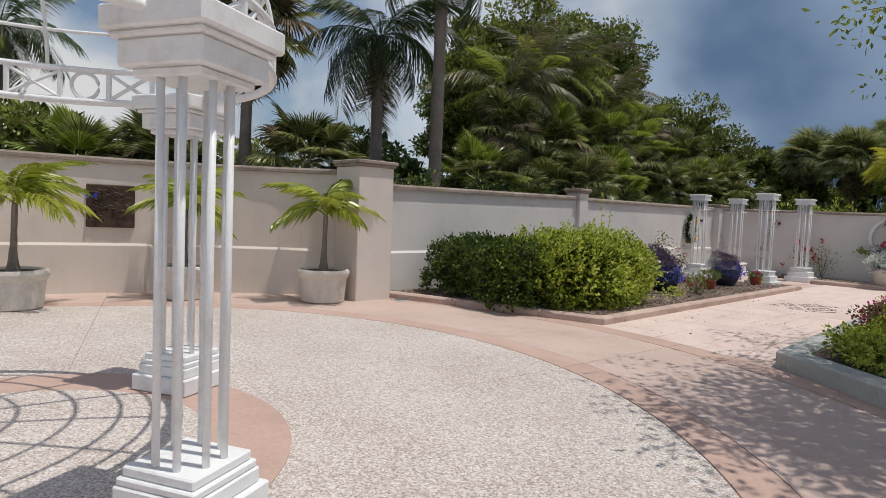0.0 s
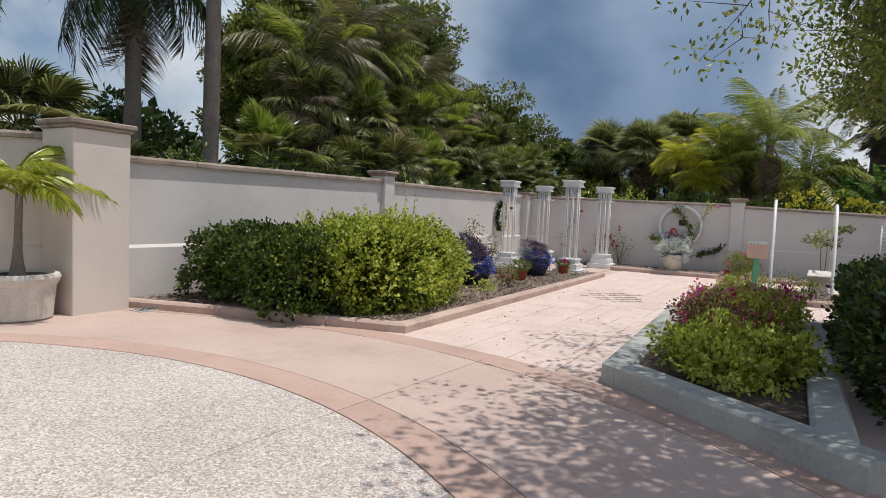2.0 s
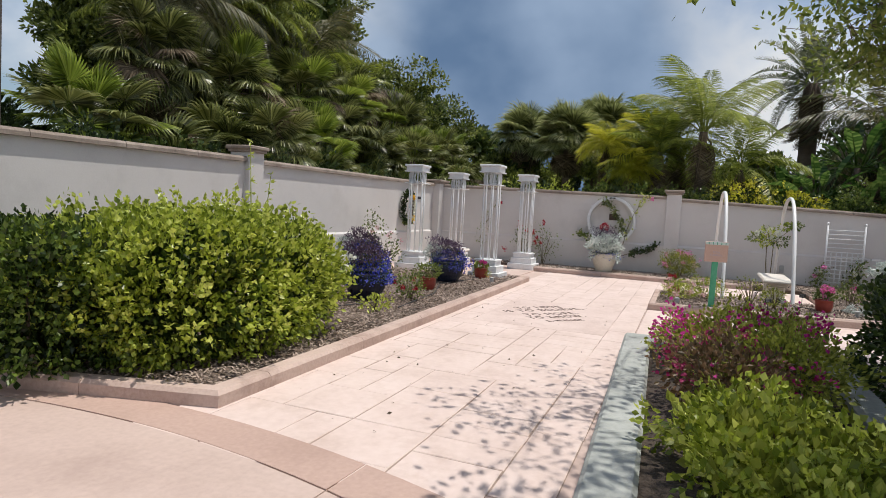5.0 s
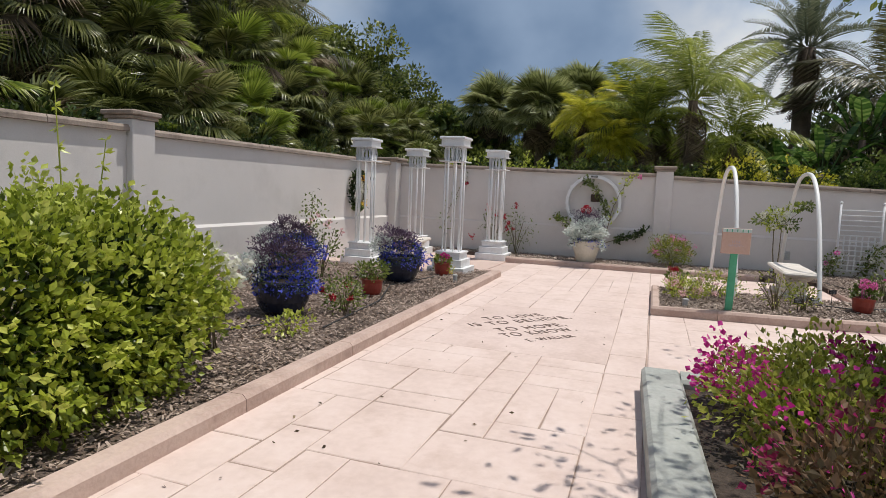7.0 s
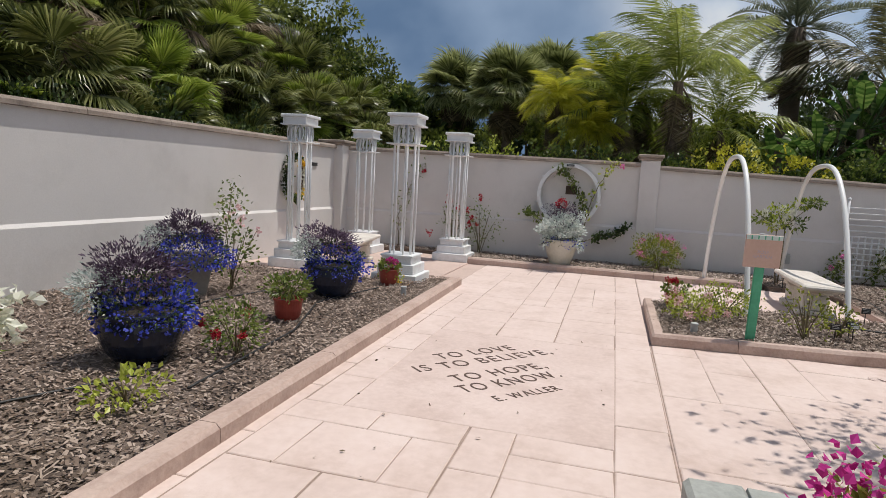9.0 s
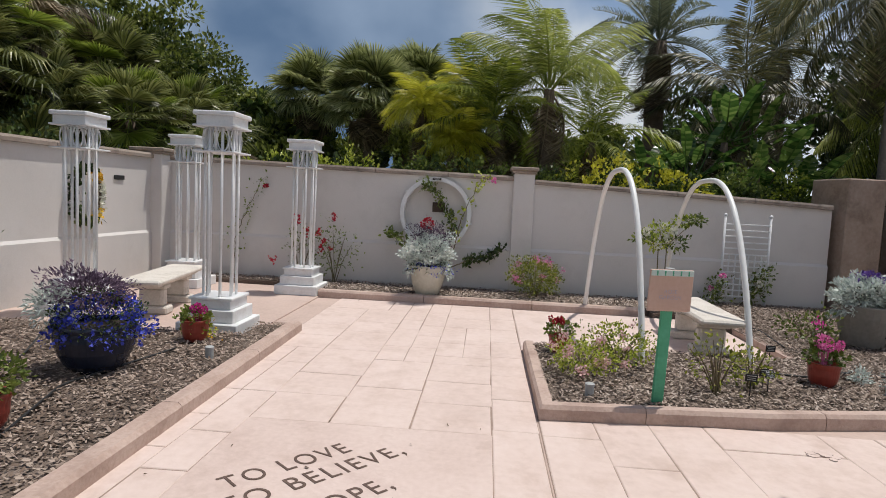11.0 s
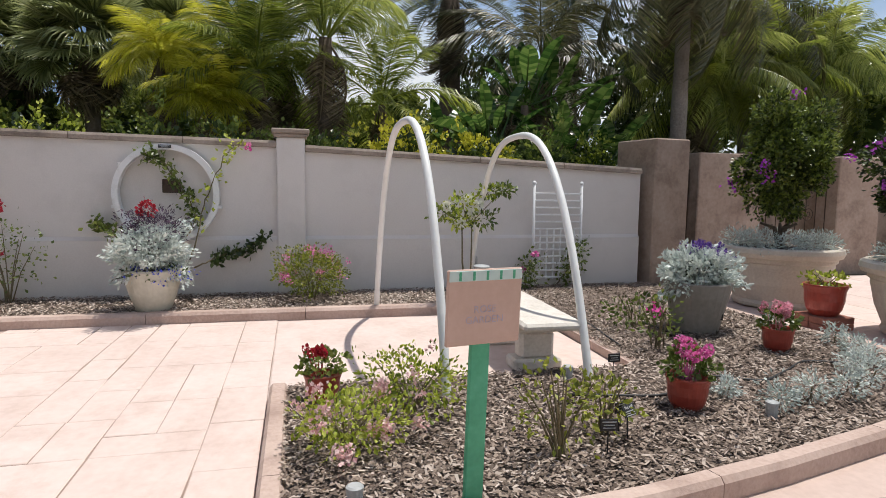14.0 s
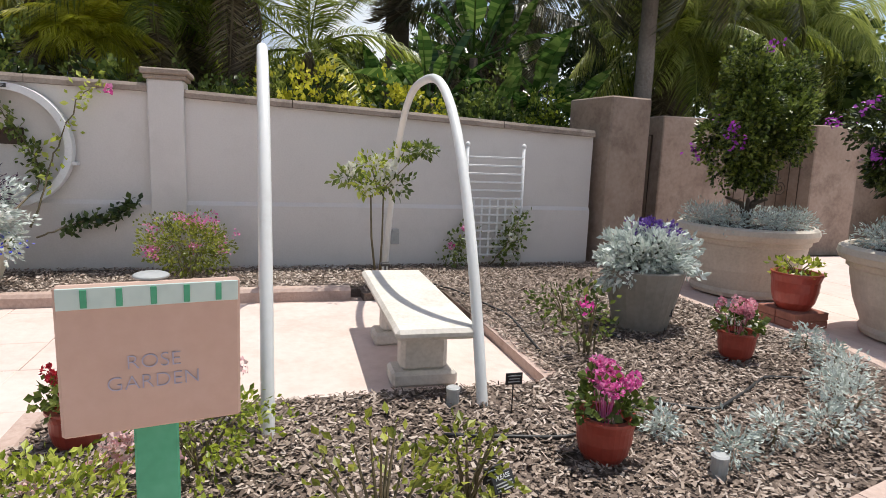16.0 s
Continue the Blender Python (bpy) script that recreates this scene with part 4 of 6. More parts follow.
# ---- plants ----


def hedge_mass(name, label, centre, radii, k, size, material, power=5.0, lump=0.12, inner=0.8, stems=9, inside=None):
    g = thing(name, label, "hedge" if "hedge" in name else "shrub")
    a = Acc()
    p, o = blob_points(k // 12, centre, radii, power, lump, inner, -0.95)
    p, o = np.repeat(p, 12, 0), np.repeat(o, 12, 0)
    p = p + RNG.normal(0, size * 0.75, p.shape)
    leaves(a, p, o + np.array((0, 0, 0.35)), size, 0.72, 0.3, 0.9)
    part("foliage", a, material, g)
    b = Acc()
    base = np.array((centre[0], centre[1], SOIL_Z - 0.03))
    for i in range(stems):
        f = base + np.array((RNG.uniform(-0.7, 0.7) * radii[0], RNG.uniform(-0.7, 0.7) * radii[1], 0))
        top = np.array((f[0] + RNG.uniform(-0.2, 0.2), f[1] + RNG.uniform(-0.2, 0.2), centre[2] + radii[2] * RNG.uniform(0.2, 0.7)))
        tube(b, [f, (f + top) / 2 + RNG.normal(0, 0.03, 3), top], [0.022, 0.016, 0.006], 5)
    part("branch_frame", b, BARK, g)
    # inside: leaf material that paints the shade seen between the outer leaves
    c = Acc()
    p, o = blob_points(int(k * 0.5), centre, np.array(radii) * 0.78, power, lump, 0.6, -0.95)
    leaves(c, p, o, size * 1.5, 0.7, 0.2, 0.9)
    part("inner_foliage", c, inside or L_DARK, g, "inner leaves with shade put into their colour")
    return g


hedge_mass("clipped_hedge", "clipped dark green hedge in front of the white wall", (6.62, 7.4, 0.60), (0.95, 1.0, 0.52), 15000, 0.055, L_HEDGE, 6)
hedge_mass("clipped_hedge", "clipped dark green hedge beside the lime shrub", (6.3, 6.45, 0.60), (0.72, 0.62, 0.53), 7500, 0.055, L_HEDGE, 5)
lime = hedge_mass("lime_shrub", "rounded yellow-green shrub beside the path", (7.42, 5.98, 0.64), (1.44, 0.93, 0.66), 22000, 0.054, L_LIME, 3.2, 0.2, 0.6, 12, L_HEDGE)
a = Acc()
for x, y, h, lean in ((8.05, 6.0, 2.05, -0.12), (8.35, 6.1, 1.75, 0.22), (7.6, 6.1, 1.5, 0.05)):
    z = np.linspace(1.0, h, 9)
    pts = np.c_[x + lean * (z - 1.0) / (h - 1.0) * 0.5, np.full(9, y), z]
    tube(a, pts, np.linspace(0.008, 0.003, 9), 5)
    q = np.repeat(pts[2:], 5, 0)
    leaves(a, q, RNG.normal(size=(len(q), 3)) * (1, 1, 0.3), 0.06, 0.45)
part("tall_shoot", a, L_LIME, lime, "long upright shoots")
a = Acc()
p, o = blob_points(440, (7.42, 5.98, 0.64), (1.40, 0.92, 0.66), 3.0, 0.2, 0.95, -0.3)
for c, d in zip(p, unit(o + np.array((0, 0, 0.8)))):
    e = c + d * RNG.uniform(0.05, 0.16)
    q = c + (e - c) * np.linspace(0, 1, 7)[:, None]
    leaves(a, q, d + RNG.normal(0, 0.7, (7, 3)), 0.052, 0.68)
part("sprig_layer", a, L_LIME, lime, "young sprigs standing out of the surface")
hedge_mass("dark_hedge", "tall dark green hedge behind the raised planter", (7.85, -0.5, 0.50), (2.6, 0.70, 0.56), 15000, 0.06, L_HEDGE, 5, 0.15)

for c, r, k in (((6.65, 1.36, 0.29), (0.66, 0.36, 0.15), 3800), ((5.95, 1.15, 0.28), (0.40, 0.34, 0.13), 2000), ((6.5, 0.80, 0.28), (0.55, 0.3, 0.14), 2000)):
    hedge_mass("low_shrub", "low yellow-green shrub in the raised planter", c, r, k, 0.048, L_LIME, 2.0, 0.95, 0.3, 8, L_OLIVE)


def flowering(name, label, at, radii, k, size, leaf, petal, blooms, bloom_size=0.03, clump=7, lump=0.35, bare=0.4, cat="flowering shrub", spread=0.035, petal_label="", stems=8):
    """An open shrub: canes, leaves, and heads of petals."""
    g = thing(name, label, cat, at)
    b = Acc()
    tips = []
    for i in range(stems):
        ang, out_ = RNG.uniform(0, 6.28), RNG.uniform(0.3, 0.9)
        tip = np.array((radii[0] * out_ * math.cos(ang), radii[1] * out_ * math.sin(ang), radii[2] * RNG.uniform(1.1, 1.9)))
        tube(b, [(RNG.normal(0, 0.02), RNG.normal(0, 0.02), -0.03), tip * (0.45, 0.45, 0.55), tip], [0.008, 0.006, 0.003], 5)
        tips.append(tip)
    part("cane_frame", b, CANE, g)
    a = Acc()
    p, o = blob_points(k, (0, 0, radii[2] * (1 + bare * 0.3)), radii, 2.0, lump, 0.25, -0.9)
    leaves(a, p, o + np.array((0, 0, 0.4)), size, 0.6, 0.3, 0.9)
    part("foliage", a, leaf, g)
    if blooms:
        c = Acc()
        p, o = blob_points(blooms, (0, 0, radii[2] * (1 + bare * 0.3)), np.array(radii) * 1.03, 2.0, lump, 0.85, -0.25)
        q = np.repeat(p, clump, 0) + RNG.normal(0, spread, (len(p) * clump, 3))
        leaves(c, q, np.repeat(o, clump, 0), bloom_size, 0.9, 0.5, 1.3)
        part("blossom", c, petal, g, petal_label)
    return g


for at, r, k, bl in (((7.7, 1.45, 0.12), (0.55, 0.42, 0.25), 2000, 8), ((8.75, 1.50, 0.12), (0.60, 0.42, 0.24), 2600, 10), ((9.35, 1.22, 0.12), (0.50, 0.48, 0.26), 2300, 11), ((8.3, 0.92, 0.12), (0.8, 0.38, 0.26), 2600, 10), ((9.3, 0.82, 0.12), (0.5, 0.3, 0.26), 1500, 9)):
    flowering("bougainvillea", "magenta bougainvillea shrub in the raised planter", at, r, k, 0.045, L_RED if at[0] < 8 else L_OLIVE, F_MAGDK if at[0] < 8 else F_MAG, bl, 0.036, 24, 0.4, spread=0.05, petal_label="bright magenta bracts")


flowering("bougainvillea", "bougainvillea spray of dense magenta bracts beside the planter's edge", (9.40, 1.78, 0.12), (0.24, 0.18, 0.20), 420, 0.04, L_OLIVE, F_MAG, 16, 0.042, 24, 0.4, spread=0.05, petal_label="bright magenta bracts")


# -- pots --
def pot(profile, material, label, at, category="flower pot", name="flower_pot", seg=32, fill=0.04):
    g = thing(name, label, category, at)
    a = Acc()
    top_r, top_z = profile[-1]
    lathe(a, [*profile, (top_r - 0.03, top_z), (top_r - 0.045, top_z - fill)], seg)
    part("body", a, material, g, smooth=False)
    s = Acc()
    lathe(s, [(top_r - 0.05, top_z - fill - 0.02), (top_r - 0.042, top_z - fill + 0.004)], seg)
    part("potting_soil", s, SOIL, g)
    return g


RED = [(0.115, 0.0), (0.15, 0.06), (0.168, 0.14), (0.172, 0.22), (0.182, 0.255), (0.19, 0.275), (0.188, 0.29)]


def red_pot(at, k, label):
    g = pot([(r * k, z * k) for r, z in RED], TERRA, label, at)
    return g


def geranium(at, k, petal, label, heads=9, h=0.20):
    g = thing("geranium", label, "flowers", at)
    a = Acc()
    p, o = blob_points(260, (0, 0, h * 0.5 * k), (0.21 * k, 0.21 * k, h * 0.7 * k), 2, 0.35, 0.3, -0.5)
    leaves(a, p, o + np.array((0, 0, 0.5)), 0.055 * k, 0.95, 0.3, 0.7)
    part("foliage", a, L_MID, g)
    for i in range(heads):
        ang, r = RNG.uniform(0, 6.28), RNG.uniform(0.02, 0.18) * k
        c = np.array((r * math.cos(ang), r * math.sin(ang), (h * RNG.uniform(0.95, 1.35)) * k))
        s = Acc()
        tube(s, [(c[0] * 0.4, c[1] * 0.4, 0), c], 0.003, 4)
        d = unit(RNG.normal(size=(60, 3)))
        leaves(s, c + d * 0.030 * k, d, 0.026 * k, 1.0, 0.3, 0.8)
        part("flower_head", s, petal, g)
    return g


for at, k, petal, label, heads in (((12.2, 5.75, SOIL_Z), 0.78, None, "red glazed pot of leafy green herbs in mulch", 0), ((14.6, 5.62, SOIL_Z), 0.76, F_MAG, "red glazed pot of magenta flowers beside the tower", 6),
                                   ((15.1, 1.93, SOIL_Z), 0.66, F_RED, "red glazed pot of crimson geraniums", 7), ((14.5, -0.40, SOIL_Z), 0.76, F_PINK, "red glazed pot of bright pink geraniums", 16),
                                   ((15.6, -2.12, SOIL_Z), 0.74, F_SOFT, "red glazed pot of soft pink geraniums", 18)):
    red_pot(at, k, label)
    base = (at[0], at[1], at[2] + 0.25 * k)
    if petal:
        geranium(base, k, petal, {F_MAG: "magenta flowers growing in a red pot", F_RED: "crimson geraniums growing in a red pot", F_PINK: "pink geraniums growing in a red pot", F_SOFT: "soft pink geraniums growing in a red pot"}[petal], heads, 0.24 if petal != F_MAG else 0.16)
    else:
        flowering("potted_herb", "leafy green herb growing in a red pot", base, (0.21, 0.21, 0.12), 480, 0.045, L_MID, F_RED, 0, cat="plant")
bk = Acc()
for i in range(2):
    for j in range(2):
        box(bk, (16.62 - 0.22 + 0.222 * i, -3.68 - 0.20, 0.0 + 0.075 * j), (16.62 - 0.005 + 0.222 * i, -3.68 + 0.20, 0.072 + 0.075 * j), 0.006)
solid("brick_stand", bk, BRICK, "small stack of red bricks under a pot", "bricks")
red_pot((16.62, -3.68, 0.148), 1.2, "red glazed pot standing on bricks")
flowering("potted_herb", "yellow-green seedling in a red pot", (16.62, -3.68, 0.148 + 0.30), (0.22, 0.22, 0.08), 160, 0.06, L_LIME, F_RED, 0, cat="plant")


def bouquet(at, r, h, mix, label):
    """A full pot planting: each kind of growth is a part."""
    g = thing("pot_planting", label, "flowers", at)
    for name, material, k, size, wide, c, rad, lump in mix:
        a = Acc()
        p, o = blob_points(k, np.array(c) * (r, r, h), np.array(rad) * (r, r, h), 2.0, lump, 0.45, -0.75)
        leaves(a, p, o + np.array((0, 0, 0.3)), size, wide, 0.3, 0.8)
        part(name, a, material, g)
    return g


BLUE_MIX = [("green_leaves", L_DARK, 1300, 0.035, 0.5, (0, -0.05, 0.15), (0.95, 0.95, 0.62), 0.2), ("blue_blossom", F_BLUE, 1500, 0.03, 0.9, (0, -0.1, 0.1), (1.0, 1.0, 0.6), 0.25),
            ("purple_sprig", L_PURPLE, 2200, 0.045, 0.3, (0.0, 0.15, 0.72), (0.75, 0.75, 0.48), 0.5), ("silver_leaves", L_SILVER, 700, 0.045, 0.3, (-0.55, 0.6, 0.5), (0.42, 0.42, 0.4), 0.4)]
NAVY_P = [(0.20, 0.0), (0.27, 0.08), (0.33, 0.20), (0.36, 0.32), (0.35, 0.40), (0.37, 0.44), (0.365, 0.46)]
for x, y, k, z in ((10.62, 6.05, 0.84, 0.0), (13.5, 5.92, 0.86, 0.0)):
    pot([(r * k, h * k) for r, h in NAVY_P], NAVY, "large dark navy glazed pot in the mulch", (x, y, SOIL_Z))
    bouquet((x, y, SOIL_Z + 0.40 * k), 0.43 * k, 0.48 * k, BLUE_MIX, "blue lobelia and purple sprigs filling a navy pot")
GREY_P = [(0.20, 0.0), (0.21, 0.04), (0.30, 0.42), (0.31, 0.45), (0.305, 0.46)]
pot(GREY_P, ASH, "tapered grey pot half hidden by the hedge", (12.8, 7.35, SOIL_Z), seg=4)
bouquet((12.8, 7.35, SOIL_Z + 0.42), 0.42, 0.40, BLUE_MIX, "blue and silver flowers in a grey pot")
pot([(r * 1.08, h * 1.12) for r, h in GREY_P], ASH, "tapered grey pot standing in the mulch", (16.45, -1.9, SOIL_Z), seg=24)
SILVER_MIX = [("silver_leaves", L_SILVER, 3800, 0.06, 0.5, (0, 0, 0.40), (0.98, 0.98, 0.68), 0.6), ("violet_blossom", F_VIOLET, 500, 0.035, 0.6, (0.1, -0.25, 1.05), (0.6, 0.6, 0.35), 0.5), ("green_leaves", L_DARK, 300, 0.05, 0.4, (0, -0.2, 0.6), (0.55, 0.6, 0.3), 0.4)]
bouquet((16.45, -1.9, SOIL_Z + 0.47), 0.33, 0.32, SILVER_MIX, "silver dusty-miller and violet flowers in a grey pot")
URN = [(0.17, 0.0), (0.185, 0.02), (0.25, 0.20), (0.30, 0.40), (0.315, 0.46), (0.305, 0.48)]
pot(URN, CREAMPOT, "cream ceramic pot below the white ring", (18.42, 3.66, SOIL_Z))
URN_MIX = [("silver_leaves", L_SILVER, 4200, 0.06, 0.5, (0, 0, 0.42), (0.98, 0.98, 0.66), 0.55), ("purple_sprig", L_PURPLE, 1300, 0.045, 0.3, (0, -0.05, 0.95), (0.75, 0.8, 0.5), 0.5), ("blue_blossom", F_BLUE, 160, 0.03, 0.9, (-0.3, -0.15, -0.05), (0.8, 0.95, 0.25), 0.4),
           ("red_blossom", F_RED, 120, 0.04, 0.9, (-0.1, 0.1, 1.45), (0.15, 0.2, 0.2), 0.3), ("green_leaves", L_DARK, 350, 0.05, 0.4, (0, 0, 0.0), (0.9, 0.9, 0.3), 0.4)]
bouquet((18.42, 3.66, SOIL_Z + 0.45), 0.38, 0.48, URN_MIX, "silver, purple and red flowers in a cream pot")

BOWL = [(0.60, 0.0), (0.70, 0.02), (0.72, 0.06), (0.70, 0.10), (0.80, 0.30), (0.86, 0.52), (0.86, 0.56), (0.90, 0.58), (0.90, 0.62), (0.97, 0.64), (1.0, 0.69), (0.985, 0.74), (0.94, 0.76)]
for x, y, k in ((17.9, -4.22, 0.76), (15.86, -4.53, 0.85)):
    pot([(r * k, z * 1.06) for r, z in BOWL], PLANTER, "huge beige stone bowl planter with a rolled rim", (x, y, 0.0), "planter", "bowl_planter", 48)
    g = thing("dusty_miller", "low silver foliage round the rim of a stone bowl", "plant", (x, y, 0.74))
    for i in range(12):
        t = 2 * np.pi * i / 12
        a = Acc()
        p, o = blob_points(260, (0.52 * math.cos(t), 0.52 * math.sin(t), 0.10), (0.22, 0.22, 0.17), 2, 0.4, 0.3, -0.6)
        leaves(a, p, o + np.array((0, 0, 0.4)), 0.05, 0.3, 0.3, 0.8)
        part("silver_plant", a, L_SILVER, g)


def ball_tree(at, z0, radii, label):
    g = thing("bougainvillea_tree", label, "tree", at)
    a = Acc()
    for i in range(4):
        e = (RNG.uniform(-0.25, 0.25), RNG.uniform(-0.25, 0.25), z0 - at[2] + 0.1)
        tube(a, [(RNG.normal(0, 0.04), RNG.normal(0, 0.04), -0.04), (e[0] * 0.3, e[1] * 0.3, 0.3), e], [0.035, 0.028, 0.015], 7)
    part("trunk", a, BARK, g, smooth=True)
    a = Acc()
    c = np.array((0, 0, z0 - at[2] + radii[2]))
    for i in range(46):
        d = unit(RNG.normal(size=3)) * RNG.uniform(0.35, 1.0)
        p, o = blob_points(620, c + d * radii * 0.88, np.array(radii) * RNG.uniform(0.18, 0.34), 2, 0.5, 0.3)
        leaves(a, p, o + d + np.array((0, 0, 0.4)), 0.055, 0.62, 0.3, 0.8)
    part("crown", a, L_BOUG, g)
    a = Acc()
    p, o = blob_points(9, c, np.array(radii) * 1.05, 2, 0.2, 0.95, -0.6)
    q = np.repeat(p, 22, 0) + RNG.normal(0, 0.045, (len(p) * 22, 3))
    leaves(a, q, np.repeat(o, 22, 0), 0.045, 0.9, 0.4, 1.2)
    part("blossom", a, F_PURPLE, g, "scattered purple-magenta blossom")
    return g


ball_tree((17.9, -4.22, 0.74), 1.0, (0.60, 0.60, 0.92), "rounded dark bougainvillea tree growing from a stone bowl")
ball_tree((15.86, -4.53, 0.74), 1.05, (0.8, 0.8, 0.8), "dense dark shrub growing from a stone bowl")

# roses along the walls and in the beds
flowering("rose_bush", "pink-flowered shrub rose against the far wall", (18.8, 1.9, SOIL_Z), (0.42, 0.44, 0.32), 2600, 0.038, L_OLIVE, F_PINK, 34, 0.026, 18, spread=0.025)
flowering("rose_bush", "pale pink roses and airy green canes in the bed", (14.30, 1.84, SOIL_Z), (0.28, 0.30, 0.15), 1000, 0.034, L_LIME, F_PALE, 15, 0.024, 46, 0.5, spread=0.024)
flowering("rose_bush", "airy lime-green rose canes beside the arch", (14.75, 1.40, SOIL_Z), (0.34, 0.34, 0.19), 1000, 0.034, L_LIME, F_PALE, 4, 0.024, 24, 0.6, spread=0.02)
flowering("rose_bush", "sparse leafy rose bush with bare canes", (13.98, 0.74, SOIL_Z), (0.24, 0.28, 0.25), 170, 0.042, L_OLIVE, F_RED, 0, stems=12)
flowering("rose_bush", "sparse young rose with broad leaves", (14.22, 0.36, SOIL_Z), (0.20, 0.20, 0.18), 200, 0.044, L_OLIVE, F_RED, 0)
flowering("rose_bush", "thin rose bush with one pink bloom", (15.85, -1.07, SOIL_Z), (0.2, 0.22, 0.24), 130, 0.05, L_MID, F_MAG, 1, 0.05, 14)
flowering("rose_bush", "low thin rose bush in the mulch", (16.6, -1.3, SOIL_Z), (0.3, 0.35, 0.16), 260, 0.05, L_MID, F_MAG, 0)
flowering("rose_bush", "sparse pale pink rose bush before the wall", (13.12, 7.05, SOIL_Z), (0.36, 0.32, 0.42), 240, 0.055, L_MID, F_PALE, 6, 0.04, 20, 0.5, spread=0.02)
flowering("rose_bush", "small rose with red blooms in mulch", (11.02, 5.52, SOIL_Z), (0.26, 0.24, 0.20), 520, 0.04, L_MID, F_RED, 4, 0.035, 22, spread=0.018)
flowering("low_plant", "low green seedling in the mulch", (9.85, 5.45, SOIL_Z), (0.25, 0.2, 0.10), 160, 0.05, L_LIME, F_RED, 0, cat="plant")
flowering("white_flowers", "white blossom among the lime shrub's edge", (9.1, 5.72, SOIL_Z), (0.18, 0.18, 0.40), 260, 0.05, L_MID, F_WHITE, 14, 0.06, 16)
flowering("low_plant", "low yellow-flowered plant beside the tower", (14.65, 5.6, SOIL_Z), (0.16, 0.16, 0.10), 130, 0.045, L_LIME, F_YELLOW, 4, 0.03, 5, cat="plant")
for x, y, s in ((14.30, -0.95, 0.13), (14.42, -1.30, 0.12), (14.42, -1.62, 0.14), (14.60, -2.0, 0.15), (15.0, -2.45, 0.14), (15.65, -2.8, 0.13), (16.05, -2.5, 0.14), (14.62, -0.8, 0.09), (14.85, -2.15, 0.13), (15.3, -2.65, 0.13)):
    g = thing("dusty_miller", "small silver dusty-miller plant in the mulch", "plant", (x, y, SOIL_Z - 0.01), "silver bedding plants")
    a = Acc()
    p, o = blob_points(300, (0, 0, s * 0.8), (s * 0.85, s * 0.85, s * 0.95), 2, 0.6, 0.2, -0.7)
    leaves(a, p, o + np.array((0, 0, 0.9)), 0.034, 0.42, 0.3, 0.7)
    part("leaves", a, L_SILVER, g)
    b = Acc()
    tube(b, [(0, 0, -0.03), (RNG.normal(0, s * 0.2), RNG.normal(0, s * 0.2), s)], 0.006, 5)
    part("stem", b, CANE, g)


def climber(label, pts, petal=None, leaf=L_MID, density=26, blooms=0, size=0.055, spread=0.05, bsize=0.045):
    g = thing("climbing_rose", label, "climber")
    pts = np.array(pts, float)
    t = np.linspace(0, 1, 24)
    run = np.linspace(0, 1, len(pts))
    path = np.c_[np.interp(t, run, pts[:, 0]), np.interp(t, run, pts[:, 1]), np.interp(t, run, pts[:, 2])]
    path += RNG.normal(0, 0.012, path.shape) * np.r_[0, np.ones(23)][:, None]
    a = Acc()
    tube(a, path, np.linspace(0.010, 0.004, 24), 6)
    part("stem", a, CANE, g, smooth=True)
    a = Acc()
    q = np.repeat(path[5:], density // 4, 0)
    q = q + RNG.normal(0, spread, q.shape)
    leaves(a, q, RNG.normal(size=q.shape), size, 0.6)
    part("leaves", a, leaf, g)
    if blooms:
        a = Acc()
        idx = RNG.choice(np.arange(12, 24), blooms, replace=False) if blooms < 12 else np.arange(12, 24)
        for i in idx:
            c = path[i] + RNG.normal(0, spread, 3)
            d = unit(RNG.normal(size=(22, 3)))
            leaves(a, c + d * 0.018, d, bsize, 0.9, 0.4, 0.8)
        part("blossom", a, petal, g)
    return g


WX, WY = WALL_X - 0.06, WALL_Y - 0.08
climber("climbing rose with dark leaves beside the far tower", [(WX - 0.2, 7.15, 0.08), (WX - 0.1, 7.2, 0.8), (WX, 7.05, 1.3), (WX - 0.05, 6.75, 1.85)], F_RED, L_MID, 30, 2, 0.055, 0.08)
flowering("rose_bush", "airy climbing rose with crimson blooms behind the tower", (WX - 0.25, 5.35, SOIL_Z), (0.16, 0.40, 0.52), 300, 0.05, L_MID, F_RED, 4, 0.05, 18, 0.5, spread=0.03, stems=8)
flowering("rose_bush", "airy climbing rose with crimson blooms on the wall", (WX - 0.25, 5.95, SOIL_Z), (0.16, 0.34, 0.50), 220, 0.05, L_MID, F_RED, 5, 0.05, 18, 0.5, spread=0.03, stems=8)
climber("leafy branch growing through the white ring", [(WX - 0.5, 3.45, 0.75), (WX - 0.1, 3.30, 1.05), (WX - 0.1, 3.45, 1.45), (WX - 0.1, 3.72, 1.80), (WX - 0.1, 3.85, 1.88)], None, L_MID, 60, 0, 0.07, 0.05)
climber("thin flowering branch reaching over the ring", [(WX - 0.4, 3.35, 0.6), (WX - 0.1, 3.2, 1.3), (WX - 0.1, 2.95, 1.9), (WX - 0.1, 2.75, 2.05)], F_PINK, L_LIME, 18, 1, 0.07, 0.06)
climber("dark leafy branch lying along the wall", [(WX - 0.4, 3.3, 0.5), (WX - 0.1, 3.0, 0.62), (WX - 0.1, 2.7, 0.66), (WX - 0.1, 2.5, 0.82)], None, L_DARK, 44, 0, 0.08, 0.035)
climber("leafy branch spreading beside the flower pot", [(WX - 0.5, 3.95, 0.7), (WX - 0.2, 4.25, 0.95), (WX - 0.1, 4.5, 1.02)], None, L_MID, 36, 0, 0.07, 0.04)
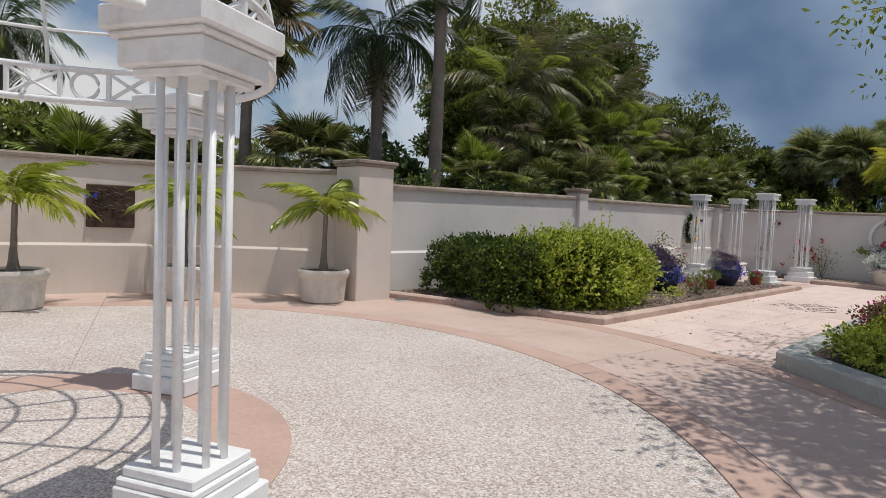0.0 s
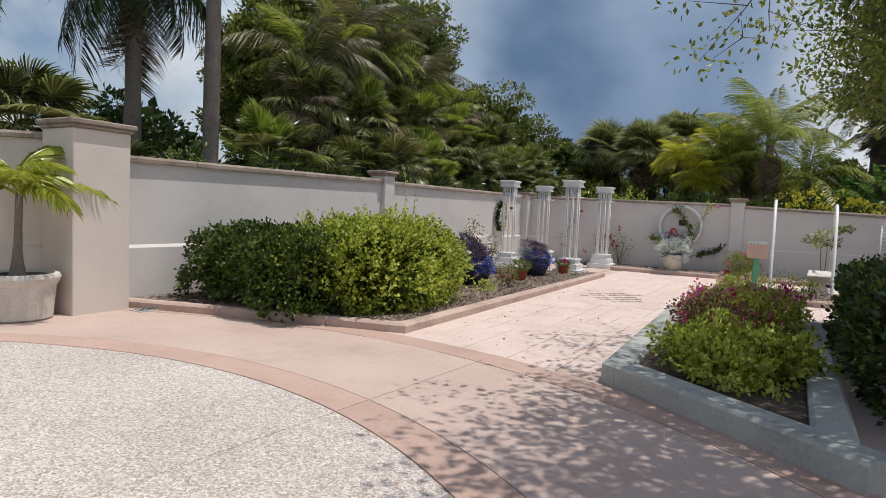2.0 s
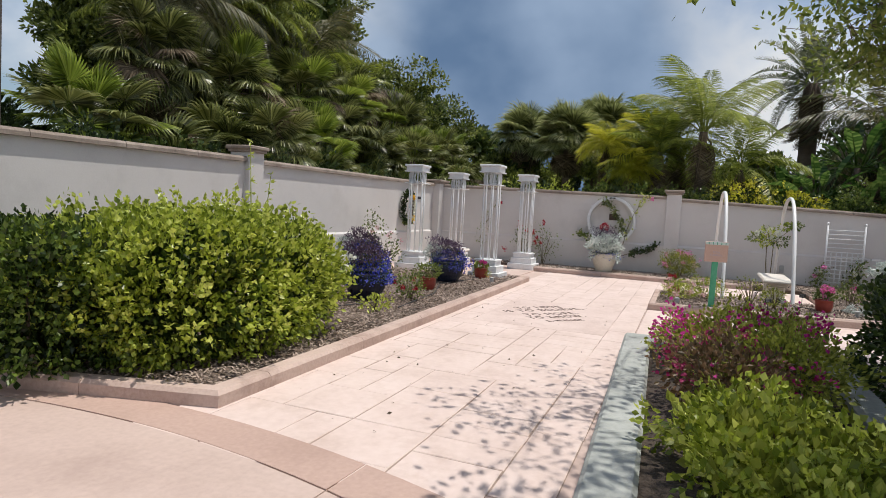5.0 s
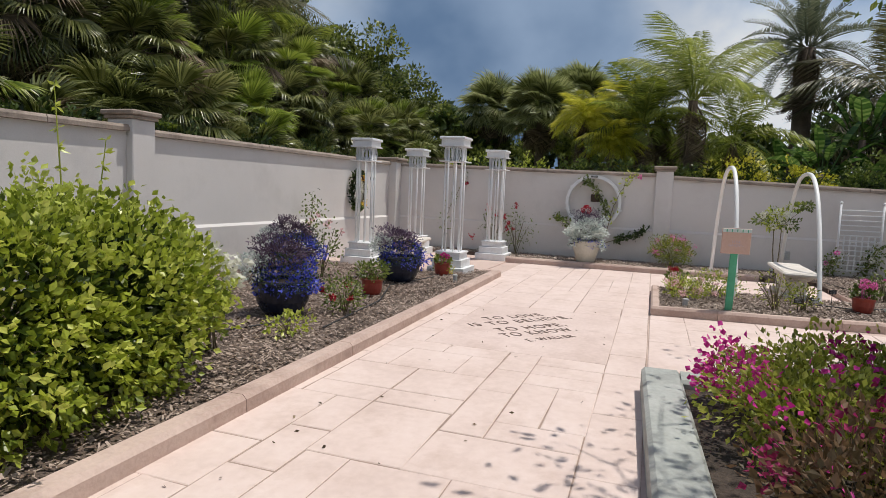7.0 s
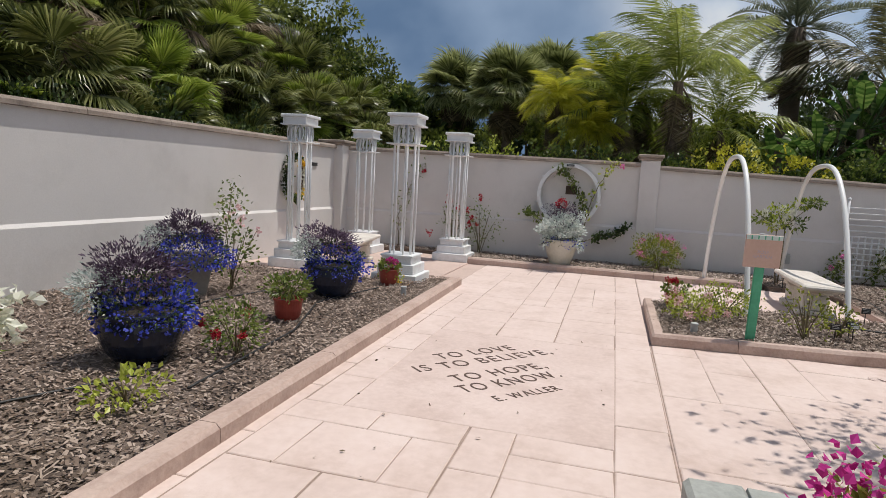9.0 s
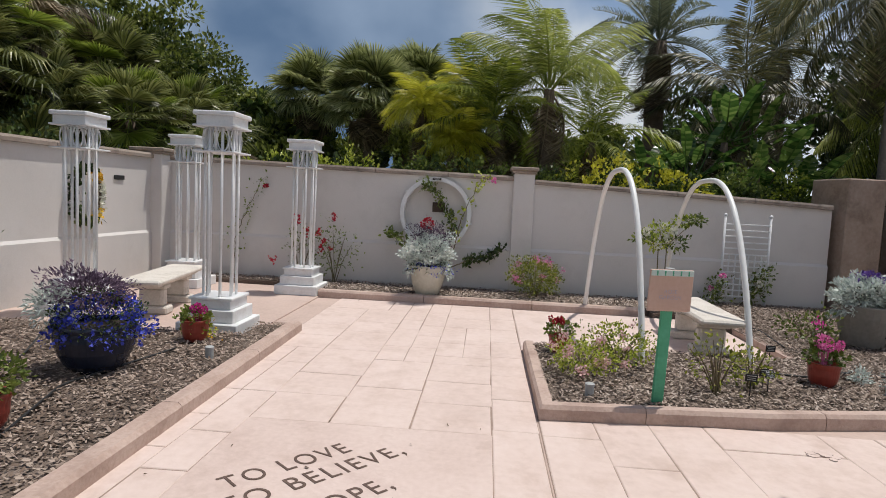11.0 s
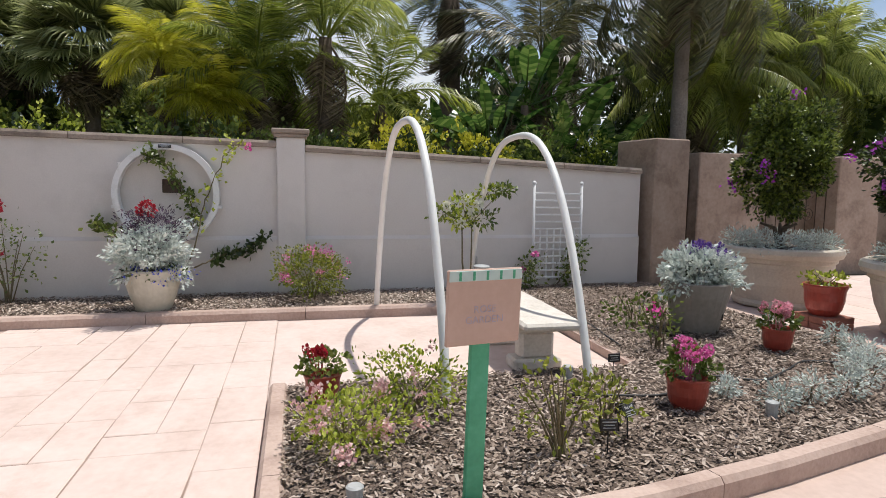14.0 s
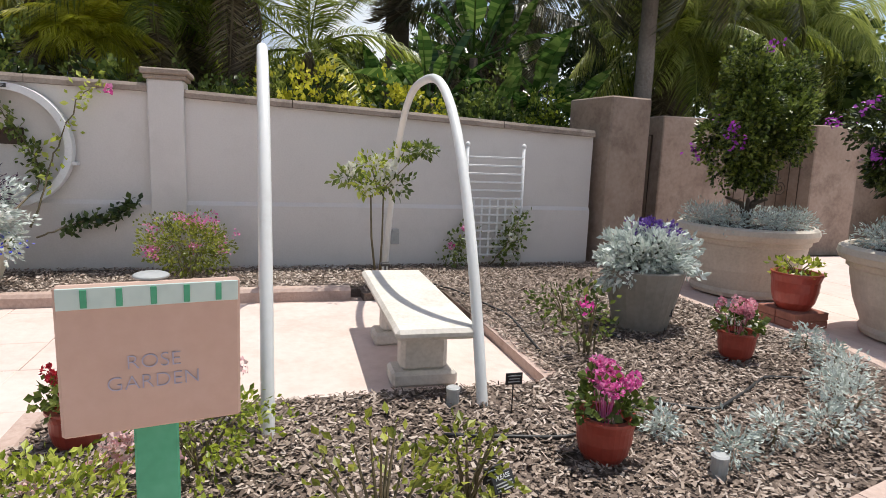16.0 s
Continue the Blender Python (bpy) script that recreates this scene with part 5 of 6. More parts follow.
climber("small climbing rose on the white trellis", [(WX - 0.15, -1.55, 0.1), (WX - 0.15, -1.8, 0.4), (WX - 0.12, -1.95, 0.7)], F_WHITE, L_MID, 60, 2, 0.06, 0.09)
climber("small pink rose at the foot of the trellis", [(WX - 0.25, -1.05, 0.1), (WX - 0.2, -1.1, 0.3), (WX - 0.2, -1.2, 0.5)], F_PINK, L_MID, 50, 2, 0.055, 0.09)
climber("sparse white climbing rose against the stucco wall", [(14.75, WY - 0.3, 0.1), (14.85, WY - 0.25, 0.7), (15.05, WY - 0.2, 1.3)], F_PALE, L_MID, 50, 3, 0.06, 0.10)
std = thing("standard_rose", "white standard rose on two bare stems", "rose", (18.3, 0.02, SOIL_Z))
a = Acc()
tube(a, [(0.0, 0.0, -0.03), (0.03, 0.06, 0.5), (0.0, 0.08, 0.95)], [0.013, 0.011, 0.008], 6)
tube(a, [(0.04, -0.03, -0.03), (0.02, -0.05, 0.5), (0.05, -0.06, 0.98)], [0.012, 0.010, 0.008], 6)
part("stem", a, CANE, std, smooth=True)
for i, (y, z, r) in enumerate(((0.30, 1.12, 0.16), (0.08, 1.25, 0.2), (-0.15, 1.05, 0.2), (-0.25, 1.38, 0.14), (-0.45, 1.42, 0.12), (0.1, 1.02, 0.15))):
    a = Acc()
    p, o = blob_points(120, (0, y, z), (r, r, r * 0.55), 2, 0.5, 0.2)
    leaves(a, p, o, 0.065, 0.5)
    b = Acc()
    tube(b, [(0.02, 0.0, 0.95), (0, y, z)], 0.005, 4)
    branch = part("branch", b, CANE, std)
    part("leaf_cluster", a, L_LIME if i % 2 else L_MID, branch)
a = Acc()
for y, z in ((0.12, 1.0), (-0.02, 1.12), (0.05, 1.3), (0.3, 1.2), (-0.1, 1.22)):
    d = unit(RNG.normal(size=(40, 3)))
    leaves(a, np.array((-0.1, y, z)) + d * 0.025, d, 0.05, 0.9, 0.4, 0.6)
part("blossom", a, F_WHITE, std, "white rose blooms")

wr = thing("wreath", "flower wreath of white and yellow blooms on the wall", "wreath", (17.22, WALL_Y - 0.10, 1.44))
for material, lo, hi, nm, size in ((L_DARK, 60, 300, "leaves", 0.07), (F_YELLOW, 30, 75, "yellow_blossom", 0.06), (F_WHITE, -40, 35, "white_blossom", 0.06), (F_YELLOW, 290, 325, "yellow_blossom", 0.06), (L_MID, 230, 300, "leaves", 0.07)):
    a = Acc()
    k = int((hi - lo) * 2.4)
    t = np.radians(RNG.uniform(lo, hi, k))
    p = np.c_[0.30 * np.cos(t), RNG.normal(0, 0.03, k), 0.38 * np.sin(t)] + RNG.normal(0, 0.025, (k, 3))
    leaves(a, p, np.c_[np.cos(t), np.full(k, -0.6), np.sin(t)], size, 0.8)
    part(nm, a, material, wr)
a = Acc()
t = np.linspace(0, 2 * np.pi, 33)
tube(a, np.c_[0.30 * np.cos(t), np.zeros(33), 0.38 * np.sin(t)], 0.02, 6, caps=False)
part("wreath_hoop", a, BARK, wr)


# -- palms --
def fan_leaf(k, radius, spread=250, droop=0.25, stalk=0.9):
    """A pleated fan on a stalk; grows along +x."""
    a = Acc()
    tube(a, [(0, 0, 0), (stalk * 0.5, 0, 0.04), (stalk, 0, 0)], [0.02, 0.016, 0.012], 4)
    ang = np.radians(np.linspace(-spread / 2, spread / 2, k))
    half = np.radians(spread / k / 2) * 0.98
    for t in ang:
        r = radius * (0.72 + 0.28 * math.cos(t * 0.55)) * RNG.uniform(0.93, 1.05)

        def at(rr, tt, z):
            return (stalk + rr * math.cos(tt), rr * math.sin(tt), z)
        dz = -droop * radius * (0.3 + 0.7 * RNG.uniform())
        cup = 0.10 * radius * abs(math.sin(t))
        v = [at(0.03, t, 0), at(r * 0.55, t - half, cup * 0.6 - 0.02), at(r * 0.55, t, cup * 0.6 + 0.03), at(r * 0.55, t + half, cup * 0.6 - 0.02), at(r * 0.82, t, cup * 0.5 + dz * 0.35), at(r, t, cup * 0.2 + dz)]
        w = half * 0.55
        v += [at(r * 0.82, t - w, cup * 0.5 + dz * 0.35 - 0.01), at(r * 0.82, t + w, cup * 0.5 + dz * 0.35 - 0.01)]
        a.add(v, [[0, 1, 2], [0, 2, 3], [1, 6, 4, 2], [2, 4, 7, 3], [6, 5, 4], [4, 5, 7]])
    return a


def feather_leaf(length, pairs, leaflet, arch=0.6, hang=0.5, vee=0.3, width=0.035):
    """A feather frond that arches over; grows along +x."""
    a = Acc()
    s = np.linspace(0, 1, 14)
    x = length * (s - 0.10 * arch * s ** 3)
    z = length * (0.22 * s - arch * 0.75 * s ** 2.2)
    tube(a, np.c_[x, 0 * s, z], np.linspace(0.022, 0.004, 14), 4)
    for i in range(pairs):
        u = 0.12 + 0.88 * (i + 0.5) / pairs
        c = np.array((np.interp(u, s, x), 0, np.interp(u, s, z)))
        e = 1e-2
        d = np.array((np.interp(min(u + e, 1), s, x) - np.interp(u - e, s, x), 0, np.interp(min(u + e, 1), s, z) - np.interp(u - e, s, z)))
        d /= np.linalg.norm(d)
        ln = leaflet * (0.45 + 0.75 * math.sin(math.pi * min(1, u * 0.85 + 0.12))) * RNG.uniform(0.85, 1.1)
        for sd in (-1, 1):
            o = unit(d * 0.55 + np.array((0, sd, vee)) + RNG.normal(0, 0.09, 3))
            fall = np.array((0, 0, -hang * ln * RNG.uniform(0.6, 1.2)))
            m1 = c + o * ln * 0.35 + fall * 0.06
            m2 = c + o * ln * 0.75 + fall * 0.45
            tip = c + o * ln * 0.95 + fall
            w = unit(np.cross(o, (0.1, 0.2, 1))) * width * 0.5
            a.add([c, m1 + w, m1 - w, m2 + w * 0.75, m2 - w * 0.75, tip], [[0, 1, 2], [1, 3, 4, 2], [3, 5, 4]])
    return a


def palm(name, label, at, height, trunk_r, fronds, meshes, materials, pitch=(-50, 70), lean=0.0, trunk_mat=None, crown_r=0.12, dead=0, dead_mesh=None, scale=(0.85, 1.15), boots=False):
    g = thing(name, label, "palm tree", at)
    s = np.linspace(0, 1, 9)
    ring = 1 + 0.06 * np.sin(np.arange(9) * 2.1)
    off = lean * s ** 1.5
    if height > 0.3:
        a = Acc()
        rr = trunk_r * (1.15 - 0.25 * s) * ring
        tube(a, np.c_[off, off * 0.4, s * height - 0.1], rr, 10)
        part("trunk", a, trunk_mat or TRUNK, g, smooth=True)
    top = np.array((off[-1], off[-1] * 0.4, height - 0.12))
    for i in range(fronds + dead):
        isdead = i >= fronds
        f = (i + 0.5) / fronds if not isdead else 0
        yaw = i * 137.5 + RNG.uniform(-14, 14)
        tilt = pitch[1] + (pitch[0] - pitch[1]) * f ** 0.9 + RNG.uniform(-8, 8) if not isdead else RNG.uniform(-86, -62)
        j = RNG.integers(len(meshes))
        me = meshes[j] if not isdead else dead_mesh
        k = RNG.uniform(*scale)
        yw = radians(yaw)
        at_ = top + np.array((crown_r * math.cos(yw), crown_r * math.sin(yw), (1 - f) * 0.15 if not isdead else -0.1))
        ob = part("frond" if not isdead else "dead_frond", me, materials, g)
        ob.matrix_local = Matrix.Translation(at_) @ Euler((RNG.uniform(-0.25, 0.25), radians(-tilt), yw), "XYZ").to_matrix().to_4x4()
        ob.scale = (k, k, k)
    return g


def shared(acc, name, material):
    me = acc.mesh(name)
    me.materials.append(material)
    return me


FAN = [shared(fan_leaf(46, 0.80, 270, d, 0.75), "frond", L_FAN) for d in (0.25, 0.5, 0.8)]
FAN += [FAN[0], FAN[1], shared(fan_leaf(40, 0.78, 250, 0.8, 0.75), "frond", L_DEAD)]
CABB = [shared(fan_leaf(46, 0.85, 260, d, 0.7), "frond", L_CAB) for d in (0.15, 0.4, 0.7)]
FANLT = [shared(fan_leaf(40, 0.80, 230, d, 0.75), "frond", L_FANLT) for d in (0.1, 0.3)]
FANDEAD = shared(fan_leaf(26, 0.75, 200, 1.0, 0.6), "dead_frond", L_DEAD)
ARECA = [shared(feather_leaf(1.05, 52, 0.36, ar, 1.0, 0.25, 0.015), "frond", L_ARECA) for ar in (0.75, 1.0, 1.2)]
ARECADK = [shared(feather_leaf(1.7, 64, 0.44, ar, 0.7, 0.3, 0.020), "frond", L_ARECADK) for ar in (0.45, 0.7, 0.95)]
PINN = [shared(feather_leaf(2.0, 90, 0.44, ar, 1.3, 0.12, 0.018), "frond", L_PINN) for ar in (0.5, 0.8, 1.05)]
PINNDK = [shared(feather_leaf(2.3, 76, 0.52, ar, 1.0, 0.1, 0.022), "frond", L_HANG) for ar in (0.6, 0.95)]
COCO = [shared(feather_leaf(1.9, 66, 0.50, ar, 1.1, 0.0, 0.024), "frond", L_DARK) for ar in (0.7, 1.1)]
DATE = [shared(feather_leaf(1.8, 70, 0.27, ar, 0.12, 0.55, 0.020), "frond", L_DATE) for ar in (0.4, 0.65)]
YOUNG = [shared(feather_leaf(0.88, 32, 0.27, ar, 1.2, 0.15, 0.040), "frond", L_YOUNG) for ar in (1.25, 1.6)]
PINNDEAD = shared(feather_leaf(1.6, 40, 0.35, 1.0, 1.0, 0.0, 0.02), "dead_frond", L_DEAD)

# potted palms on the plaza
for x, y, turn in ((-0.34, 10.02, 0), (1.97, 10.0, 40), (3.80, 8.66, 80)):
    pot([(0.33, 0.0), (0.36, 0.02), (0.395, 0.40), (0.41, 0.42), (0.435, 0.46), (0.445, 0.50), (0.43, 0.54), (0.41, 0.55)], STONE, "broad beige concrete planter with a rolled rim", (x, y, 0.002), "planter", "palm_planter", 40)
    p = palm("young_palm", "young palm with drooping lime-green fronds", (x, y, 0.50), 1.08, 0.042, 11, YOUNG, None, (24, 82), 0.02, TRUNK, 0.02, scale=(0.77, 0.92))
    a = Acc()
    lathe(a, [(0.105, -0.06), (0.10, 0.0), (0.082, 0.07), (0.064, 0.16), (0.052, 0.28), (0.046, 0.36)], 14)
    part("trunk_base", a, TRUNK, p, "swollen grey trunk base", smooth=True)

# palms and trees behind the north wall
palm("fan_palm", "tall fan palm with a shaggy brown skirt", (4.3, 13.0, 0), 5.7, 0.13, 30, FAN, None, (-45, 75), 0.1, None, 0.1, 44, FANDEAD)
palm("coconut_palm", "tall palm with long drooping dark fronds", (7.95, 13.0, 0), 6.3, 0.17, 20, COCO, None, (-45, 60), 0.05, None, 0.12, 6, PINNDEAD)
palm("coconut_palm", "tall bare-trunked palm rising behind the wall", (8.67, 11.4, 0), 8.7, 0.16, 20, COCO, None, (-50, 55), 0.05, None, 0.12, 5, PINNDEAD)
palm("coconut_palm", "distant palm seen through the pavilion dome", (-1.5, 21.0, 0), 7.2, 0.16, 20, PINN, None, (-45, 60), 0.2, None, 0.12, 3, PINNDEAD)
palm("coconut_palm", "distant palm with dark drooping fronds", (0.7, 22.5, 0), 6.8, 0.16, 18, COCO, None, (-45, 60), 0.2, None, 0.12, 3, PINNDEAD)
FANS = [(5.6, 12.2, 2.7), (2.6, 13.2, 2.3), (0.9, 13.4, 2.2), (-1.4, 13.2, 2.4), (-3.6, 12.6, 2.5), (6.9, 11.6, 1.6), (10.1, 11.2, 2.6), (11.6, 10.9, 1.7), (13.9, 10.6, 2.6), (15.2, 10.9, 1.8), (16.6, 11.2, 2.9), (18.0, 10.5, 1.7), (19.4, 10.9, 2.9), (20.7, 11.6, 2.0), (21.6, 10.6, 3.1), (22.8, 9.5, 2.4), (12.6, 12.4, 4.3), (14.4, 13.2, 4.0), (15.6, 13.0, 4.6), (18.4, 13.4, 4.4), (21.5, 13.2, 4.2)]
for i, (x, y, h) in enumerate(FANS):
    bright = i % 4 == 2
    palm("fan_palm", "bushy fan palm with bright young fronds" if bright else "bushy dark green fan palm behind the wall", (x, y, 0), h, 0.12, 34, FANLT + FAN[:1] if bright else FAN, None, (-55, 80), RNG.uniform(-0.3, 0.3), BARK, 0.1, 20, FANDEAD, (0.62, 0.95))
for x, y, h in ((14.3, 12.0, 4.0), (17.2, 12.2, 4.5), (20.1, 12.3, 4.6), (22.7, 12.0, 4.3), (24.0, 10.6, 3.3), (13.4, 11.2, 2.2), (16.0, 10.6, 1.9), (19.0, 11.9, 3.6)):
    palm("fan_palm", "tall fan palm with hanging brown fronds in the grove", (x, y, 0), h, 0.12, 32, FAN + FANLT[:1], None, (-62, 82), RNG.uniform(-0.3, 0.3), BARK, 0.1, 22, FANDEAD, (0.7, 1.0))
for x, y, h in ((13.7, 13.4, 5.8), (15.6, 13.7, 6.6), (17.6, 13.9, 6.9), (19.9, 13.8, 6.2), (22.3, 13.6, 5.6)):
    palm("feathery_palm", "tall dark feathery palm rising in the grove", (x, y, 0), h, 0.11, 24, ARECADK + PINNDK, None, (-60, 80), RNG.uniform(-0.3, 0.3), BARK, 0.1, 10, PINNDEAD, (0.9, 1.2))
palm("fan_palm", "cabbage palm with a round crown behind the far wall", (24.0, 5.82, 0), 4.15, 0.15, 36, CABB, None, (-40, 82), 0.05, BARK, 0.12, 10, FANDEAD, (0.75, 0.95))
palm("fan_palm", "cabbage palm with a round crown behind the far wall", (26.5, 4.9, 0), 4.9, 0.15, 34, CABB, None, (-40, 82), 0.1, BARK, 0.12, 8, FANDEAD, (0.75, 0.95))
palm("fan_palm", "cabbage palm with a round crown behind the far wall", (26.2, 7.9, 0), 4.5, 0.15, 34, CABB, None, (-40, 82), 0.1, BARK, 0.12, 8, FANDEAD, (0.75, 0.95))
for x, y, h in ((22.5, 4.3, 3.75), (22.0, 3.5, 2.95), (23.6, 3.3, 4.4)):
    palm("areca_palm", "rounded yellow-green palm with drooping fine leaflets", (x, y, 0), h, 0.07, 34, ARECA, None, (-5, 84), 0.05, BARK, 0.05, 4, PINNDEAD, (0.6, 0.85))
for x, y, h, k in ((22.3, 2.7, 3.6, 20), (23.4, 2.3, 4.1, 16), (23.0, 0.4, 3.2, 16), (23.6, -9.0, 4.4, 18), (23.2, -7.0, 4.0, 18), (24.6, -8.2, 5.4, 18), (24.8, -10.6, 5.2, 18)):
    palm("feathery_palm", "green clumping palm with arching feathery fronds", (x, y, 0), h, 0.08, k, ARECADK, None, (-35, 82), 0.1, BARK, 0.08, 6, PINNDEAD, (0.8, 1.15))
palm("queen_palm", "tall queen palm with long plumed fronds", (22.3, 1.6, 0), 4.2, 0.13, 13, PINN, None, (22, 86), -0.1, BARK, 0.08, 5, PINNDEAD, (0.9, 1.2))
palm("date_palm", "stiff grey-green date palm above the wall", (26.0, -1.7, 0), 6.3, 0.28, 36, DATE, None, (-50, 82), 0.1, BARK, 0.15, 12, PINNDEAD, (1.0, 1.25))
palm("date_palm", "stiff grey-green date palm in the distance", (27.5, -5.6, 0), 6.6, 0.28, 36, DATE, None, (-50, 82), 0.1, BARK, 0.15, 14, PINNDEAD, (1.0, 1.25))
palm("coconut_palm", "tall palm with a stout grey trunk behind the gate", (21.9, -5.35, 0), 6.5, 0.145, 24, PINNDK, None, (-65, 45), 0.0, None, 0.12, 5, PINNDEAD, (0.95, 1.2))
palm("coconut_palm", "tall palm with drooping fronds beyond the gate", (24.5, -9.2, 0), 6.2, 0.18, 20, PINNDK, None, (-55, 60), 0.2, None, 0.12, 6, PINNDEAD, (0.95, 1.2))
palm("queen_palm", "plumed palm beyond the old wall", (23.6, -7.2, 0), 4.4, 0.14, 18, PINN, None, (-40, 78), 0.1, None, 0.1, 5, PINNDEAD, (0.9, 1.2))
palm("queen_palm", "plumed palm beyond the old wall", (24.0, -11.2, 0), 4.8, 0.14, 18, PINN, None, (-40, 78), 0.1, None, 0.1, 5, PINNDEAD, (0.9, 1.2))
palm("queen_palm", "plumed dark palm behind the banana clump", (24.6, -3.6, 0), 4.6, 0.14, 18, PINNDK, None, (-40, 78), 0.1, None, 0.1, 5, PINNDEAD, (0.9, 1.2))


def paddle(length, width):
    """A broad ribbed paddle leaf with torn edges; grows along +x."""
    a = Acc()
    st = length * 0.5
    tube(a, [(0, 0, 0), (st, 0, 0.02), (st + length * 0.95, 0, -0.05 * length)], [0.035, 0.022, 0.006], 5)
    s = np.linspace(0, 1, 15)
    x = st + length * s
    z = 0.03 - 0.16 * length * s ** 2.5
    w = width * np.sin(np.pi * np.clip(s * 0.93 + 0.06, 0, 1)) ** 0.7
    for sd in (-1, 1):
        for i in range(14):
            g = 0.8 if RNG.uniform() < 0.12 else 1.0
            v = [(x[i], 0, z[i]), (x[i + 1], 0, z[i + 1]), (x[i + 1] - 0.04 * (1 - g), sd * w[i + 1] * g, z[i + 1] + 0.45 * w[i + 1] + RNG.normal(0, 0.003)), (x[i], sd * w[i], z[i] + 0.45 * w[i] + RNG.normal(0, 0.003))]
            a.add(v, [[0, 1, 2, 3]])
    return a


PADDLE = [shared(paddle(1.45, 0.23), "frond", L_BANANA), shared(paddle(1.2, 0.20), "frond", L_BANANA), shared(paddle(1.0, 0.21), "frond", L_BANANA)]
for x, y, h, k in ((22.0, -1.5, 2.4, 10), (22.8, -2.5, 3.3, 11), (22.1, -3.1, 2.1, 10), (22.9, -0.9, 2.2, 9), (23.4, -3.4, 3.2, 10), (21.6, -2.3, 1.5, 9), (22.2, -4.0, 2.0, 10)):
    palm("paddle_palm", "clump of broad glossy paddle leaves behind the wall", (x, y, 0), h, 0.09, k + 5, PADDLE, None, (5, 80), 0.1, BARK, 0.22, 5, FANDEAD, (0.5, 0.82))


def tree(name, label, at, height, radii, clumps, per, size, material, trunk_r=0.2):
    g = thing(name, label, "tree", at)
    a = Acc()
    fork = height * 0.35
    tube(a, [(0, 0, -0.1), (0.1, 0.05, fork * 0.5), (0.05, 0, fork)], [trunk_r * 1.2, trunk_r, trunk_r * 0.8], 9)
    cents = []
    for i in range(clumps):
        d = unit(RNG.normal(size=3))
        r = RNG.uniform(0.45, 1.0) ** 0.6 * (0.86 + 0.14 * math.sin(5 * d[0] + 3 * d[2]))
        c = np.array((d[0] * radii[0] * r, d[1] * radii[1] * r, height - radii[2] + d[2] * radii[2] * r))
        cents.append(c)
        if i % 4 == 0:
            mid = np.array((0.05, 0, fork)) * 0.5 + c * 0.5 + RNG.normal(0, 0.2, 3)
            tube(a, [(0.05, 0, fork), mid, c], [trunk_r * 0.45, trunk_r * 0.25, 0.02], 6)
    part("trunk", a, BARK, g, smooth=True)
    b = Acc()
    small = min(radii)
    for c in cents:
        rr = np.array((1.0, 1.0, 0.62)) * small * RNG.uniform(0.14, 0.26)
        p, o = blob_points(per, c, rr, 2, 0.5, 0.35)
        leaves(b, p, o + np.array((0, 0, 0.5)), size, 0.55, 0.3, 0.7)
    part("crown", b, material, g)
    # larger leaves block see-through; their dark colour stands in for shade inside the crown
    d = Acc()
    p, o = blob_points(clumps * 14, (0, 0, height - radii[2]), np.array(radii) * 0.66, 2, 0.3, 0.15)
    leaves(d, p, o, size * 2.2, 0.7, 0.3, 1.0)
    part("inner_crown", d, L_DARK, g, "inner leaves coloured dark to paint in shade")
    return g


TL_ = "leafy broad-crowned tree rising behind the garden wall"
for x, y, h, r in ((17.3, 15.6, 10.6, (4.0, 3.0, 4.4)), (22.4, 16.0, 11.0, (4.0, 3.0, 4.4)), (15.4, 16.4, 9.4, (2.4, 2.4, 3.6))):
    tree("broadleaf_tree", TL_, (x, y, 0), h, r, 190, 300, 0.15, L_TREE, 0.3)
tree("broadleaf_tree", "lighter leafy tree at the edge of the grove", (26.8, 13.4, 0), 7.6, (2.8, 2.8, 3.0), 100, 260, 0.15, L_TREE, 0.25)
for x, y, h, r in ((6.5, 17.0, 3.6, 2.6), (1.5, 17.5, 4.0, 3.2), (-4.5, 17.0, 4.6, 3.4), (10.0, 15.8, 4.2, 2.4), (27.0, 8.6, 4.6, 2.6), (30.0, 6.0, 5.2, 3.0), (31.5, 1.0, 4.8, 3.0), (29.5, -4.0, 5.6, 2.8), (28.0, -9.0, 8.0, 3.2), (28.0, -14.0, 8.0, 3.4), (25.5, -13.0, 6.6, 2.6), (28.4, 2.6, 4.0, 2.2), (28.2, -0.8, 4.3, 2.2)):
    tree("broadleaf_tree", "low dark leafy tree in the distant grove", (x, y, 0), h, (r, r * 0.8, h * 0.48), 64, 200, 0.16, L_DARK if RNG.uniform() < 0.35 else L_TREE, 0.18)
for x, y, r, m in ((13.0, 9.9, 0.9, L_DARK), (15.0, 9.8, 0.8, L_DARK), (17.2, 9.8, 0.9, L_DARK), (19.3, 9.9, 0.9, L_DARK), (20.6, 8.6, 0.8, L_MID), (20.7, 7.0, 0.7, L_LIME), (20.8, 5.6, 0.75, L_LIME), (20.9, 4.3, 0.7, L_MID), (20.8, 3.0, 0.75, L_MID), (20.9, 1.8, 0.7, L_MID), (20.8, 0.5, 0.8, L_GOLD), (20.8, -0.8, 0.75, L_GOLD), (20.9, -2.0, 0.6, L_MID), (11.0, 9.9, 0.8, L_DARK), (9.2, 9.9, 0.7, L_DARK), (7.2, 10.2, 0.7, L_MID), (21.4, -3.2, 0.6, L_LIME)):
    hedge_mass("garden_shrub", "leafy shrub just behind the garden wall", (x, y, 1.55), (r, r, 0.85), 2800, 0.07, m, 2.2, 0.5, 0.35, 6)

